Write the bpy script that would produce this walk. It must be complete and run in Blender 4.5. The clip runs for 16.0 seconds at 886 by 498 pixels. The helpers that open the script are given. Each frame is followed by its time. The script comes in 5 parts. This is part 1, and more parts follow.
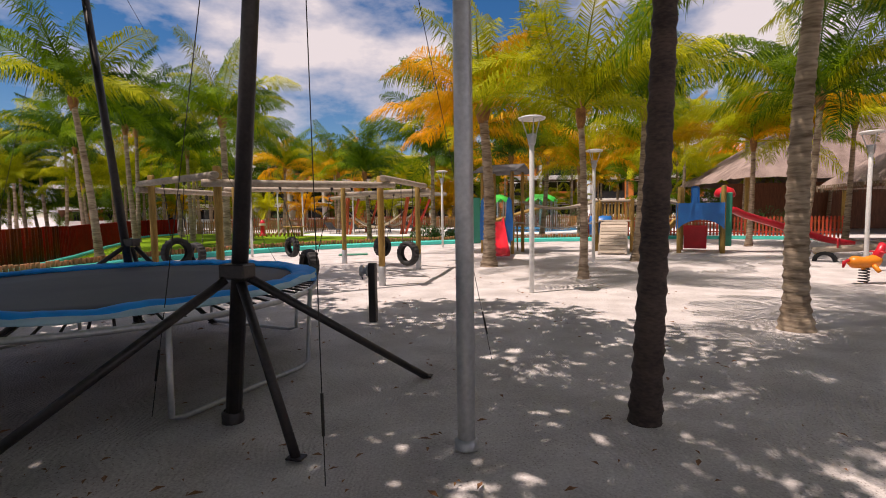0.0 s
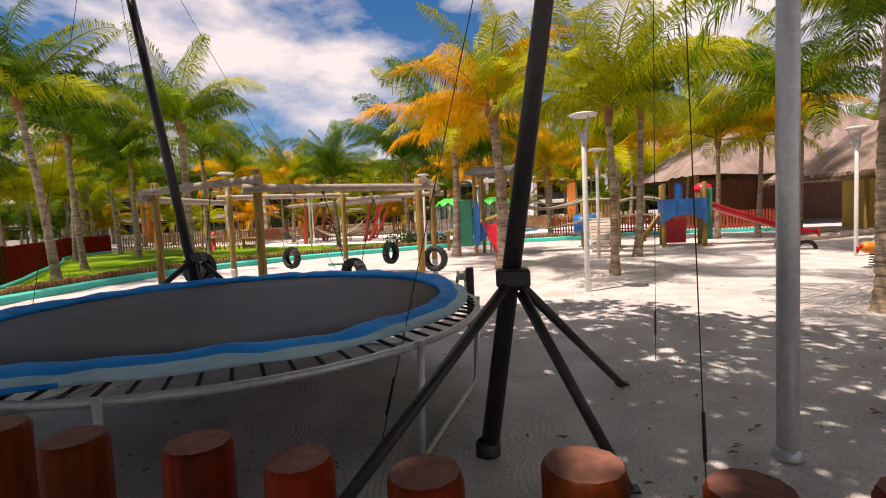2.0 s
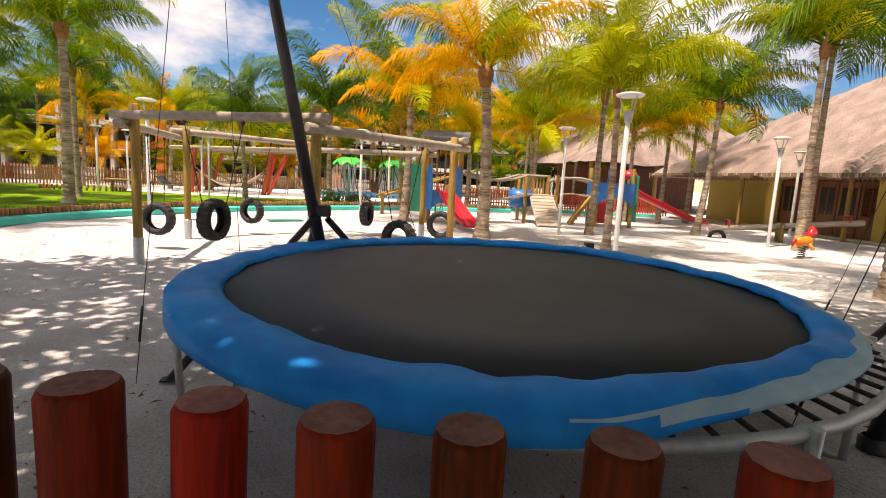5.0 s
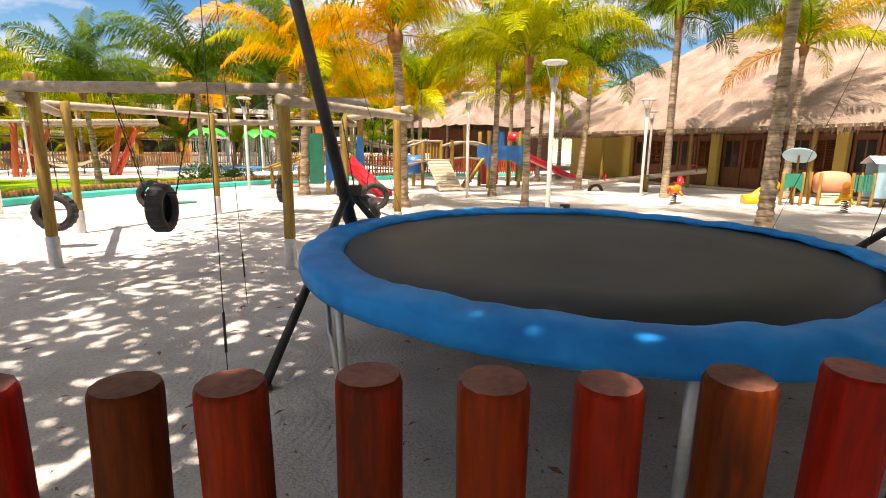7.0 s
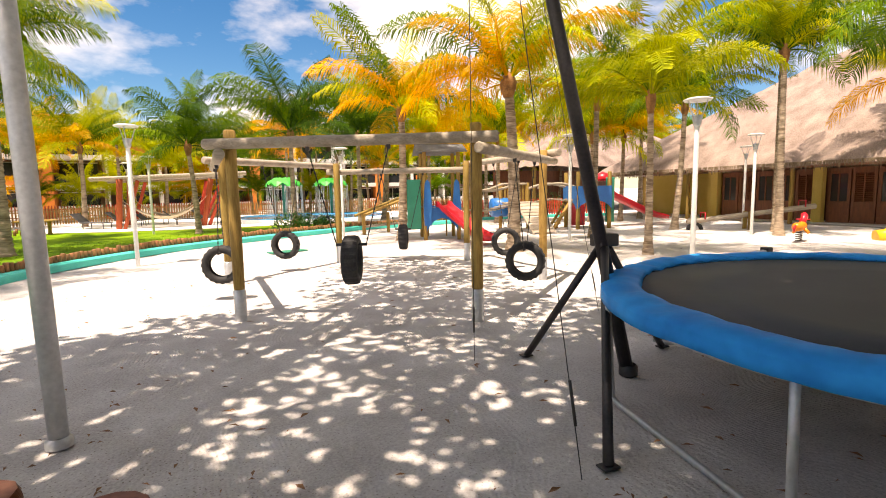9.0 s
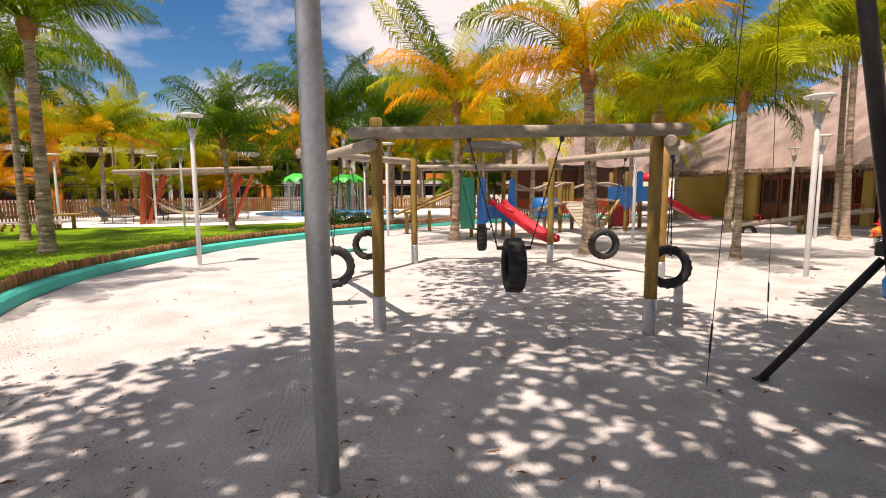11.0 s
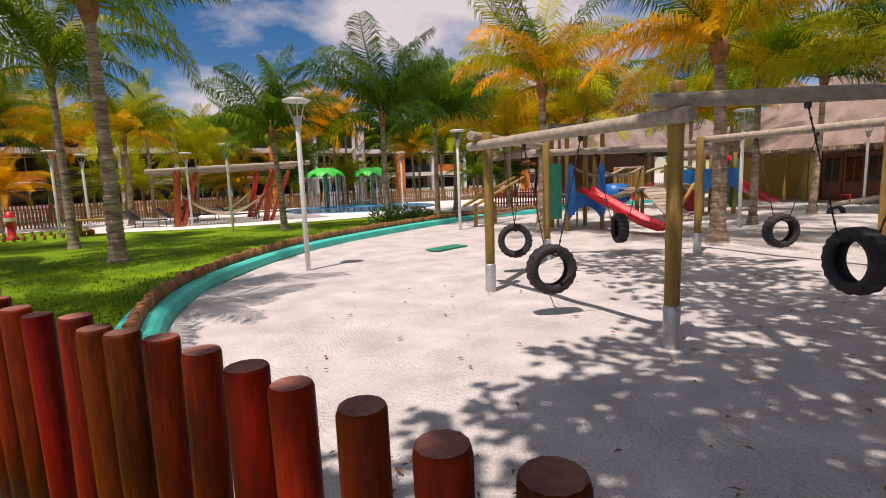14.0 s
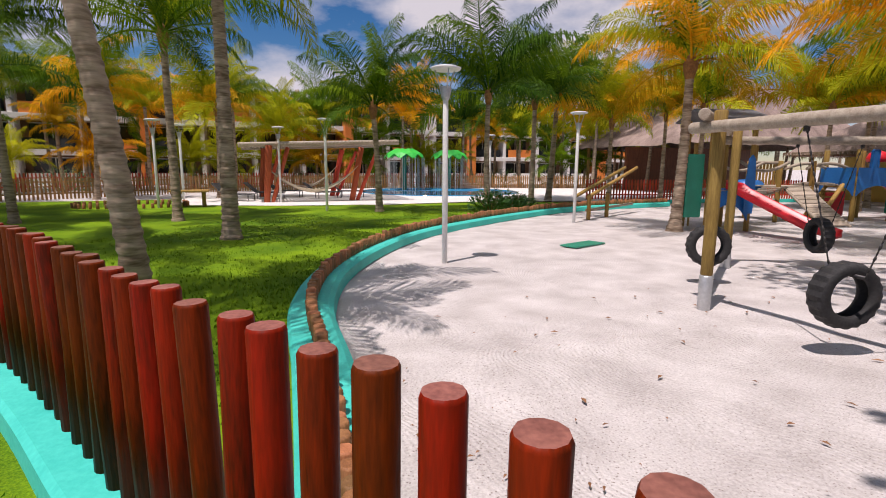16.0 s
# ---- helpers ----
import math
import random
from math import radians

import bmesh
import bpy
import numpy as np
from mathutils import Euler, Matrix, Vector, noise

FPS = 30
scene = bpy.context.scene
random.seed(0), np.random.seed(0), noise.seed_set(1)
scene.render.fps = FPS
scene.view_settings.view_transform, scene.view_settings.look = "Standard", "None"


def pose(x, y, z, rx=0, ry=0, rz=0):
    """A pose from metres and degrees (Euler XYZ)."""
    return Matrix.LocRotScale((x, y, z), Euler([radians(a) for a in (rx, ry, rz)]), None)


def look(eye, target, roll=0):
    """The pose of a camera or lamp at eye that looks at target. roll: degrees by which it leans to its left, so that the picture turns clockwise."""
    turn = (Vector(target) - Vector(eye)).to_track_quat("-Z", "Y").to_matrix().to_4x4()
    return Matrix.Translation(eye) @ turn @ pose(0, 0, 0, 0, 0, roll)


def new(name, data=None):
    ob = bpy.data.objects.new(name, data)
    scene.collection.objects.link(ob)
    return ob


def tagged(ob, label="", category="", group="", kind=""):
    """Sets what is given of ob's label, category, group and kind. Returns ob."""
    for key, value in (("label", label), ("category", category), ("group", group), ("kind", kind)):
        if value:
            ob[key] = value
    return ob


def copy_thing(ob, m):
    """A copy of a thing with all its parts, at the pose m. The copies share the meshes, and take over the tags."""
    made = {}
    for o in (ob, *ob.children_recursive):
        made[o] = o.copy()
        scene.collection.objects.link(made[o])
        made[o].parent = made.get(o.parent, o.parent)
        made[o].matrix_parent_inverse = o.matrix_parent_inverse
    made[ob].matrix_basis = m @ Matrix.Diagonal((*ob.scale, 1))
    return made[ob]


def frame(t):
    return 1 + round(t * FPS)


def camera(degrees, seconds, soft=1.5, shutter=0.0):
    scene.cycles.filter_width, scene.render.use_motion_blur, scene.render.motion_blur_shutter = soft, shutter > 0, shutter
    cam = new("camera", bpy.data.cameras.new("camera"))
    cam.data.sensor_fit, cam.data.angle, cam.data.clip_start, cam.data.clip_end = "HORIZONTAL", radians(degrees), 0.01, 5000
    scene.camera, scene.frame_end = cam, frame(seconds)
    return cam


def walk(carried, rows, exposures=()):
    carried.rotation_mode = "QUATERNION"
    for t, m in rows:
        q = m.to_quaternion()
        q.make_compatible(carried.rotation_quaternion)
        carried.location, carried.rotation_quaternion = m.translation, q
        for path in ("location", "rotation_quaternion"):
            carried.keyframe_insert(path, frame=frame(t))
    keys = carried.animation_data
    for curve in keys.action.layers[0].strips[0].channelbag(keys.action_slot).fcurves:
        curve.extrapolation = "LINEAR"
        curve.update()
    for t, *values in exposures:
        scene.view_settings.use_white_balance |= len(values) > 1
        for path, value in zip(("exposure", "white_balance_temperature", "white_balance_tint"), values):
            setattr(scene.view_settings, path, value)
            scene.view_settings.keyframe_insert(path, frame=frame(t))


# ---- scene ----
cam = camera(82.7, 16.0, soft=1.0)
PATH = [
    (0, (0.686, 2.280, 1.641), (0.252, 4.226, 1.490), -0.8),
    (0.5, (0.008, 2.344, 1.606), (-0.339, 4.302, 1.393), -2.4),
    (1, (-0.571, 2.291, 1.617), (-0.868, 4.265, 1.491), -2.3),
    (1.5, (-1.137, 2.321, 1.633), (-1.380, 4.304, 1.537), -4.7),
    (2, (-1.778, 2.376, 1.636), (-1.937, 4.364, 1.499), -2.7),
    (2.5, (-2.361, 2.442, 1.657), (-2.369, 4.436, 1.507), 0.5),
    (3, (-2.918, 2.549, 1.670), (-2.845, 4.541, 1.509), -1.4),
    (3.2, (-3.193, 2.602, 1.689), (-3.086, 4.591, 1.507), -1.1),
    (5.3, (-5.525, 3.324, 1.624), (-5.047, 5.237, 1.289), 2.0),
    (5.5, (-5.663, 3.350, 1.631), (-5.137, 5.230, 1.195), 1.0),
    (6, (-5.965, 3.403, 1.635), (-5.094, 5.102, 1.038), -0.7),
    (6.5, (-6.319, 3.542, 1.610), (-5.163, 5.086, 1.082), 0.1),
    (7, (-6.942, 3.821, 1.649), (-6.013, 5.548, 1.257), 0.6),
    (7.5, (-7.416, 4.055, 1.682), (-6.697, 5.894, 1.363), 1.5),
    (8, (-7.788, 4.329, 1.699), (-7.158, 6.212, 1.459), 0.3),
    (8.2, (-7.918, 4.474, 1.698), (-7.263, 6.352, 1.486), -0.2),
    (10.3, (-9.656, 5.843, 1.751), (-8.759, 7.612, 1.497), -0.6),
    (10.5, (-9.791, 6.023, 1.761), (-8.921, 7.807, 1.512), -1.3),
    (11, (-10.190, 6.440, 1.716), (-9.376, 8.251, 1.481), -0.3),
    (11.5, (-10.616, 6.851, 1.815), (-9.807, 8.659, 1.545), 1.1),
    (12, (-10.888, 7.299, 1.744), (-10.141, 9.137, 1.487), -0.3),
    (12.5, (-11.368, 7.667, 1.791), (-10.541, 9.469, 1.528), -0.2),
    (13, (-11.733, 8.059, 1.693), (-10.832, 9.826, 1.441), 0.6),
    (13.5, (-12.161, 8.457, 1.739), (-11.260, 10.226, 1.498), 0.3),
    (14, (-12.505, 8.876, 1.721), (-11.652, 10.665, 1.453), -2.2),
    (14.5, (-12.839, 9.318, 1.729), (-12.050, 11.131, 1.432), -0.5),
    (15, (-13.264, 9.842, 1.752), (-12.466, 11.641, 1.400), 0.0),
    (15.5, (-13.435, 10.335, 1.745), (-12.689, 12.164, 1.433), -0.3),
    (16, (-13.704, 10.843, 1.736), (-13.037, 12.700, 1.413), 0.4),
]
walk(cam, [(t, look(eye, target, roll)) for t, eye, target, roll in PATH],
     [(0.0, 0.05, 7200, 25), (3.0, 0.5, 7700, 24), (5.5, 0.75, 7900, 20), (8.0, 1.15, 8300, 18), (11.0, 0.35, 7400, 22), (13.5, -0.1, 7100, 23), (16.0, -0.15, 6600, 24)])

# ---- world, sun ----
SUN_DIR = Vector((-1.1, -0.62, 3.45)).normalized()
world = bpy.data.worlds.new("sky")
scene.world = world
world.use_nodes = True
wn, wl = world.node_tree.nodes, world.node_tree.links
wn.clear()
w_out = wn.new("ShaderNodeOutputWorld")
w_bg = wn.new("ShaderNodeBackground")
w_sky = wn.new("ShaderNodeTexSky")
w_sky.sky_type = "NISHITA"
w_sky.sun_disc = False
w_sky.sun_elevation = math.asin(SUN_DIR.z)
w_sky.sun_rotation = math.atan2(SUN_DIR.x, SUN_DIR.y)
w_sky.air_density, w_sky.dust_density, w_sky.ozone_density = 1.0, 0.0, 4.0
w_co = wn.new("ShaderNodeTexCoord")
w_map = wn.new("ShaderNodeMapping")
w_map.inputs["Scale"].default_value = (1.0, 1.0, 2.2)
w_map.inputs["Location"].default_value = (0.35, 0.1, 0.0)
w_no = wn.new("ShaderNodeTexNoise")
w_no.inputs["Scale"].default_value = 2.6
w_no.inputs["Detail"].default_value = 9.0
w_no.inputs["Roughness"].default_value = 0.55
w_ra = wn.new("ShaderNodeValToRGB")
w_ra.color_ramp.elements[0].position, w_ra.color_ramp.elements[1].position = 0.43, 0.58
w_mix = wn.new("ShaderNodeMix")
w_mix.data_type = "RGBA"
w_mix.inputs[7].default_value = (13.0, 13.1, 13.6, 1)
wl.new(w_co.outputs["Generated"], w_map.inputs["Vector"])
wl.new(w_map.outputs[0], w_no.inputs["Vector"])
wl.new(w_no.outputs["Fac"], w_ra.inputs[0])
wl.new(w_ra.outputs[0], w_mix.inputs[0])
w_hsv = wn.new("ShaderNodeHueSaturation")
w_hsv.inputs["Saturation"].default_value = 1.35
w_hsv.inputs["Value"].default_value = 1.5
wl.new(w_sky.outputs[0], w_hsv.inputs["Color"])
wl.new(w_hsv.outputs[0], w_mix.inputs[6])
wl.new(w_mix.outputs[2], w_bg.inputs[0])
w_bg.inputs[1].default_value = 0.055
wl.new(w_bg.outputs[0], w_out.inputs[0])
sun = new("sun", bpy.data.lights.new("sun", "SUN"))
sun.data.energy, sun.data.angle, sun.data.color = 5.0, radians(0.53), (1.0, 0.95, 0.87)
sun.matrix_world = look(SUN_DIR * 40, (0, 0, 0))

# ---- materials ----


def material(name, c1, c2, rough=0.7, scale=4.0, bump=0.2, fine=40.0, metal=0.0, stretch=(1, 1, 1), vary=0.0, world_space=False, spec=0.5, c3=None):
    """Two colours mixed by noise at two scales, with relief; vary shifts the brightness from object to object."""
    m = bpy.data.materials.new(name)
    m.use_nodes = True
    n, l = m.node_tree.nodes, m.node_tree.links
    b = n["Principled BSDF"]
    co = n.new("ShaderNodeTexCoord")
    mp = n.new("ShaderNodeMapping")
    mp.inputs["Scale"].default_value = stretch
    if world_space:
        geo = n.new("ShaderNodeNewGeometry")
        l.new(geo.outputs["Position"], mp.inputs["Vector"])
    else:
        info = n.new("ShaderNodeObjectInfo")
        add = n.new("ShaderNodeVectorMath")
        add.operation = "ADD"
        sc = n.new("ShaderNodeMath")
        sc.operation = "MULTIPLY"
        sc.inputs[1].default_value = 37.0
        l.new(info.outputs["Random"], sc.inputs[0])
        l.new(co.outputs["Object"], add.inputs[0])
        l.new(sc.outputs[0], add.inputs[1])
        l.new(add.outputs[0], mp.inputs["Vector"])
    big = n.new("ShaderNodeTexNoise")
    big.inputs["Scale"].default_value, big.inputs["Detail"].default_value = scale, 4.0
    fin = n.new("ShaderNodeTexNoise")
    fin.inputs["Scale"].default_value, fin.inputs["Detail"].default_value = fine, 3.0
    l.new(mp.outputs[0], big.inputs["Vector"])
    l.new(mp.outputs[0], fin.inputs["Vector"])
    av = n.new("ShaderNodeMath")
    av.operation = "MULTIPLY_ADD"
    av.inputs[1].default_value = 0.45
    l.new(fin.outputs["Fac"], av.inputs[0])
    half = n.new("ShaderNodeMath")
    half.operation = "MULTIPLY"
    half.inputs[1].default_value = 0.55
    l.new(big.outputs["Fac"], half.inputs[0])
    l.new(half.outputs[0], av.inputs[2])
    ramp = n.new("ShaderNodeValToRGB")
    e = ramp.color_ramp.elements
    e[0].position, e[0].color = 0.36, (*c1, 1)
    e[1].position, e[1].color = 0.64, (*c2, 1)
    if c3:
        k = e.new(0.5)
        k.color = (*c3, 1)
    l.new(av.outputs[0], ramp.inputs[0])
    col = ramp.outputs[0]
    if vary:
        info2 = n.new("ShaderNodeObjectInfo")
        hsv = n.new("ShaderNodeHueSaturation")
        mr = n.new("ShaderNodeMapRange")
        mr.inputs["To Min"].default_value, mr.inputs["To Max"].default_value = 1 - vary, 1 + vary
        l.new(info2.outputs["Random"], mr.inputs["Value"])
        l.new(mr.outputs[0], hsv.inputs["Value"])
        mr2 = n.new("ShaderNodeMapRange")
        mr2.inputs["To Min"].default_value, mr2.inputs["To Max"].default_value = 0.5 + 0.03 * vary, 0.5 - 0.03 * vary
        l.new(info2.outputs["Random"], mr2.inputs["Value"])
        l.new(mr2.outputs[0], hsv.inputs["Hue"])
        l.new(col, hsv.inputs["Color"])
        col = hsv.outputs[0]
    l.new(col, b.inputs["Base Color"])
    b.inputs["Roughness"].default_value, b.inputs["Metallic"].default_value = rough, metal
    b.inputs["Specular IOR Level"].default_value = spec
    if bump:
        bp = n.new("ShaderNodeBump")
        bp.inputs["Strength"].default_value, bp.inputs["Distance"].default_value = bump, 0.02
        l.new(av.outputs[0], bp.inputs["Height"])
        l.new(bp.outputs[0], b.inputs["Normal"])
    return m


SAND = material("sand", (0.40, 0.37, 0.355), (0.63, 0.60, 0.585), 0.95, 1.6, 1.0, 55.0, world_space=True, spec=0.1)
GRASS = material("grass", (0.05, 0.13, 0.003), (0.20, 0.33, 0.005), 0.9, 0.7, 0.8, 60.0, world_space=True, spec=0.15)
BLADE = material("grass_blades", (0.07, 0.165, 0.003), (0.23, 0.36, 0.007), 0.7, 0.7, 0.0, 60.0, world_space=True, spec=0.2)
TURQ = material("turquoise_paint", (0.02, 0.50, 0.42), (0.05, 0.62, 0.52), 0.6, 2.0, 0.25, 30.0, world_space=True)
LOGRED = material("red_stained_log", (0.055, 0.010, 0.002), (0.20, 0.021, 0.002), 0.5, 1.2, 0.25, 14.0, stretch=(6, 6, 0.7), vary=0.5, spec=0.08)
n, l = SAND.node_tree.nodes, SAND.node_tree.links
sand_pos = n.new("ShaderNodeNewGeometry")
sand_bend = n.new("ShaderNodeTexNoise")
sand_bend.inputs["Scale"].default_value = 0.35
sand_add = n.new("ShaderNodeVectorMath")
sand_add.operation = "MULTIPLY_ADD"
sand_add.inputs[1].default_value = (5.0, 5.0, 0.0)
l.new(sand_pos.outputs["Position"], sand_bend.inputs["Vector"])
l.new(sand_bend.outputs["Color"], sand_add.inputs[0])
l.new(sand_pos.outputs["Position"], sand_add.inputs[2])
sand_rake = n.new("ShaderNodeTexWave")
sand_rake.inputs["Scale"].default_value, sand_rake.inputs["Distortion"].default_value, sand_rake.inputs["Detail"].default_value = 5.2, 4.0, 3.0
l.new(sand_add.outputs[0], sand_rake.inputs["Vector"])
sand_patch = n.new("ShaderNodeTexNoise")
sand_patch.inputs["Scale"].default_value = 0.45
l.new(sand_pos.outputs["Position"], sand_patch.inputs["Vector"])
sand_mask = n.new("ShaderNodeMapRange")
sand_mask.inputs["From Min"].default_value, sand_mask.inputs["From Max"].default_value = 0.30, 0.60
l.new(sand_patch.outputs["Fac"], sand_mask.inputs["Value"])
sand_mul = n.new("ShaderNodeMath")
sand_mul.operation = "MULTIPLY"
l.new(sand_rake.outputs["Fac"], sand_mul.inputs[0])
l.new(sand_mask.outputs[0], sand_mul.inputs[1])
sand_bump = n.new("ShaderNodeBump")
sand_bump.inputs["Strength"].default_value, sand_bump.inputs["Distance"].default_value = 0.4, 0.010
l.new(sand_mul.outputs[0], sand_bump.inputs["Height"])
l.new(n["Bump"].outputs[0], sand_bump.inputs["Normal"])
l.new(sand_bump.outputs[0], n["Principled BSDF"].inputs["Normal"])
sand_speck = n.new("ShaderNodeTexVoronoi")
sand_speck.inputs["Scale"].default_value = 34.0
l.new(sand_pos.outputs["Position"], sand_speck.inputs["Vector"])
sand_thr = n.new("ShaderNodeMapRange")
sand_thr.inputs["From Min"].default_value, sand_thr.inputs["From Max"].default_value = 0.12, 0.26
sand_thr.inputs["To Min"].default_value, sand_thr.inputs["To Max"].default_value = 0.75, 0.0
l.new(sand_speck.outputs["Distance"], sand_thr.inputs["Value"])
sand_amt = n.new("ShaderNodeMath")
sand_amt.operation = "MULTIPLY"
l.new(sand_thr.outputs[0], sand_amt.inputs[0])
l.new(sand_mask.outputs[0], sand_amt.inputs[1])
sand_mix = n.new("ShaderNodeMix")
sand_mix.data_type = "RGBA"
sand_mix.inputs[7].default_value = (0.16, 0.12, 0.10, 1)
l.new(n["Principled BSDF"].inputs["Base Color"].links[0].from_socket, sand_mix.inputs[6])
l.new(sand_amt.outputs[0], sand_mix.inputs[0])
l.new(sand_mix.outputs[2], n["Principled BSDF"].inputs["Base Color"])
LOGEND = material("log_end_grain", (0.16, 0.055, 0.04), (0.32, 0.125, 0.09), 0.85, 9.0, 0.3, 60.0, vary=0.3)
EDGELOG = material("edging_log", (0.20, 0.08, 0.025), (0.36, 0.16, 0.06), 0.7, 3.0, 0.3, 20.0, stretch=(6, 6, 1), vary=0.4)
POSTWOOD = material("weathered_post_wood", (0.22, 0.125, 0.025), (0.42, 0.265, 0.065), 0.75, 2.0, 0.35, 12.0, stretch=(7, 7, 0.7), vary=0.2)
GREYWOOD = material("grey_sunbleached_wood", (0.27, 0.215, 0.16), (0.47, 0.40, 0.32), 0.8, 2.0, 0.35, 12.0, stretch=(0.7, 7, 7), vary=0.15)
TRUNK = material("palm_bark", (0.13, 0.085, 0.05), (0.46, 0.36, 0.26), 0.9, 2.2, 0.8, 9.0, stretch=(0.6, 0.6, 3.5), vary=0.15)
# palm bark with the trunk's shade put into its colour
SHADETRUNK = material("shade_toned_palm_bark", (0.035, 0.025, 0.022), (0.11, 0.075, 0.06), 0.9, 2.2, 0.6, 22.0, stretch=(1, 1, 2.5))
FIBRE = material("palm_fibre", (0.14, 0.06, 0.02), (0.34, 0.16, 0.05), 0.9, 6.0, 0.5, 30.0)
RUBBER = material("tyre_rubber", (0.012, 0.012, 0.013), (0.032, 0.031, 0.031), 0.75, 5.0, 0.25, 40.0)
BLACKPOLE = material("black_painted_steel", (0.012, 0.010, 0.011), (0.035, 0.028, 0.028), 0.45, 5.0, 0.15, 40.0)
GALV = material("galvanised_steel", (0.42, 0.43, 0.44), (0.58, 0.59, 0.60), 0.42, 3.0, 0.05, 30.0, metal=0.55)
WHITEPOLE = material("white_lamp_paint", (0.62, 0.62, 0.60), (0.78, 0.78, 0.76), 0.5, 3.0, 0.05, 30.0)
MAT = material("trampoline_mat", (0.022, 0.022, 0.025), (0.05, 0.05, 0.055), 0.6, 1.2, 0.15, 120.0)
PAD = material("blue_vinyl_pad", (0.0, 0.22, 0.66), (0.0, 0.34, 0.86), 0.4, 2.0, 0.6, 7.0, spec=0.03)
PADSKIRT = material("faded_pad_underside", (0.25, 0.48, 0.60), (0.42, 0.62, 0.70), 0.6, 3.0, 0.4, 10.0)
RED = material("red_plastic", (0.55, 0.008, 0.02), (0.70, 0.02, 0.035), 0.35, 2.0, 0.05, 30.0)
BLUE = material("blue_plastic", (0.005, 0.11, 0.38), (0.01, 0.17, 0.50), 0.4, 2.0, 0.05, 30.0)
GREEN = material("green_plastic", (0.01, 0.20, 0.13), (0.015, 0.28, 0.18), 0.4, 2.0, 0.05, 30.0)
LIME = material("bright_green_paint", (0.01, 0.42, 0.04), (0.02, 0.58, 0.07), 0.5, 2.0, 0.05, 30.0)
YELLOW = material("yellow_plastic", (0.75, 0.38, 0.01), (0.85, 0.48, 0.02), 0.4, 2.0, 0.05, 30.0)
ORANGEP = material("orange_plastic", (0.72, 0.20, 0.01), (0.85, 0.28, 0.02), 0.4, 2.0, 0.05, 30.0)
PALEBLUE = material("pale_blue_panel", (0.30, 0.52, 0.66), (0.42, 0.64, 0.76), 0.6, 2.0, 0.05, 30.0)
SALMON = material("salmon_barrel", (0.66, 0.27, 0.16), (0.76, 0.36, 0.22), 0.6, 2.0, 0.05, 30.0)
CREAM = material("cream_panel", (0.66, 0.58, 0.42), (0.76, 0.69, 0.52), 0.6, 2.0, 0.05, 30.0)
PINKWHITE = material("pinkish_white_roof", (0.70, 0.62, 0.66), (0.80, 0.74, 0.76), 0.6, 2.0, 0.05, 30.0)
THATCH = material("palm_thatch", (0.17, 0.125, 0.105), (0.37, 0.285, 0.245), 0.95, 1.3, 0.9, 24.0, world_space=True, spec=0.1, stretch=(1, 1, 0.35))
THATCHEDGE = material("thatch_fringe", (0.10, 0.07, 0.045), (0.28, 0.21, 0.14), 0.95, 5.0, 0.9, 40.0, world_space=True, spec=0.1)
OCHRE = material("ochre_plaster", (0.50, 0.36, 0.08), (0.60, 0.45, 0.13), 0.9, 1.0, 0.15, 20.0, world_space=True)
DARKWOOD = material("dark_joinery_wood", (0.13, 0.04, 0.016), (0.25, 0.085, 0.035), 0.5, 3.0, 0.2, 20.0, stretch=(4, 4, 0.6))
SHADEGLASS = material("dark_window_glass", (0.02, 0.022, 0.025), (0.03, 0.033, 0.036), 0.08, 2.0, 0.0, 20.0)
WHITEWALL = material("white_render", (0.70, 0.68, 0.64), (0.80, 0.78, 0.74), 0.85, 0.7, 0.1, 14.0, world_space=True)
ORANGEWALL = material("orange_render", (0.62, 0.17, 0.025), (0.72, 0.24, 0.045), 0.85, 0.7, 0.1, 14.0, world_space=True)
BROWNWALL = material("brown_recess_wall", (0.17, 0.09, 0.055), (0.26, 0.15, 0.09), 0.85, 0.7, 0.1, 14.0, world_space=True)
PAVING = material("pale_stone_paving", (0.62, 0.60, 0.57), (0.74, 0.72, 0.69), 0.85, 0.9, 0.2, 14.0, world_space=True)
WATER = material("pool_water", (0.02, 0.16, 0.32), (0.04, 0.24, 0.42), 0.06, 1.0, 0.15, 5.0, world_space=True)
LOUNGER = material("dark_lounger_weave", (0.035, 0.035, 0.04), (0.08, 0.08, 0.085), 0.6, 5.0, 0.2, 60.0)
ROPE = material("rope", (0.36, 0.29, 0.19), (0.54, 0.46, 0.32), 0.9, 9.0, 0.4, 80.0)
CABLE = material("dark_cable", (0.015, 0.013, 0.012), (0.04, 0.035, 0.03), 0.6, 9.0, 0.1, 80.0)
CANE = material("canvas_hammock", (0.50, 0.42, 0.30), (0.66, 0.57, 0.43), 0.9, 6.0, 0.3, 60.0)
REDPICKET = material("red_picket_paint", (0.42, 0.05, 0.018), (0.58, 0.09, 0.028), 0.6, 3.0, 0.2, 20.0, stretch=(4, 4, 0.7), vary=0.35)
BROWNPICKET = material("brown_picket_wood", (0.24, 0.12, 0.035), (0.42, 0.23, 0.07), 0.7, 3.0, 0.2, 20.0, stretch=(4, 4, 0.7), vary=0.3)
LITTER = material("dry_leaf", (0.16, 0.07, 0.03), (0.32, 0.16, 0.07), 0.8, 9.0, 0.2, 40.0)
SHRUB = material("shrub_leaf", (0.025, 0.085, 0.015), (0.08, 0.19, 0.03), 0.5, 6.0, 0.0, 30.0, vary=0.2)
DARKROOF = material("grey_shingle_roof", (0.10, 0.10, 0.11), (0.19, 0.19, 0.20), 0.8, 3.0, 0.2, 30.0)


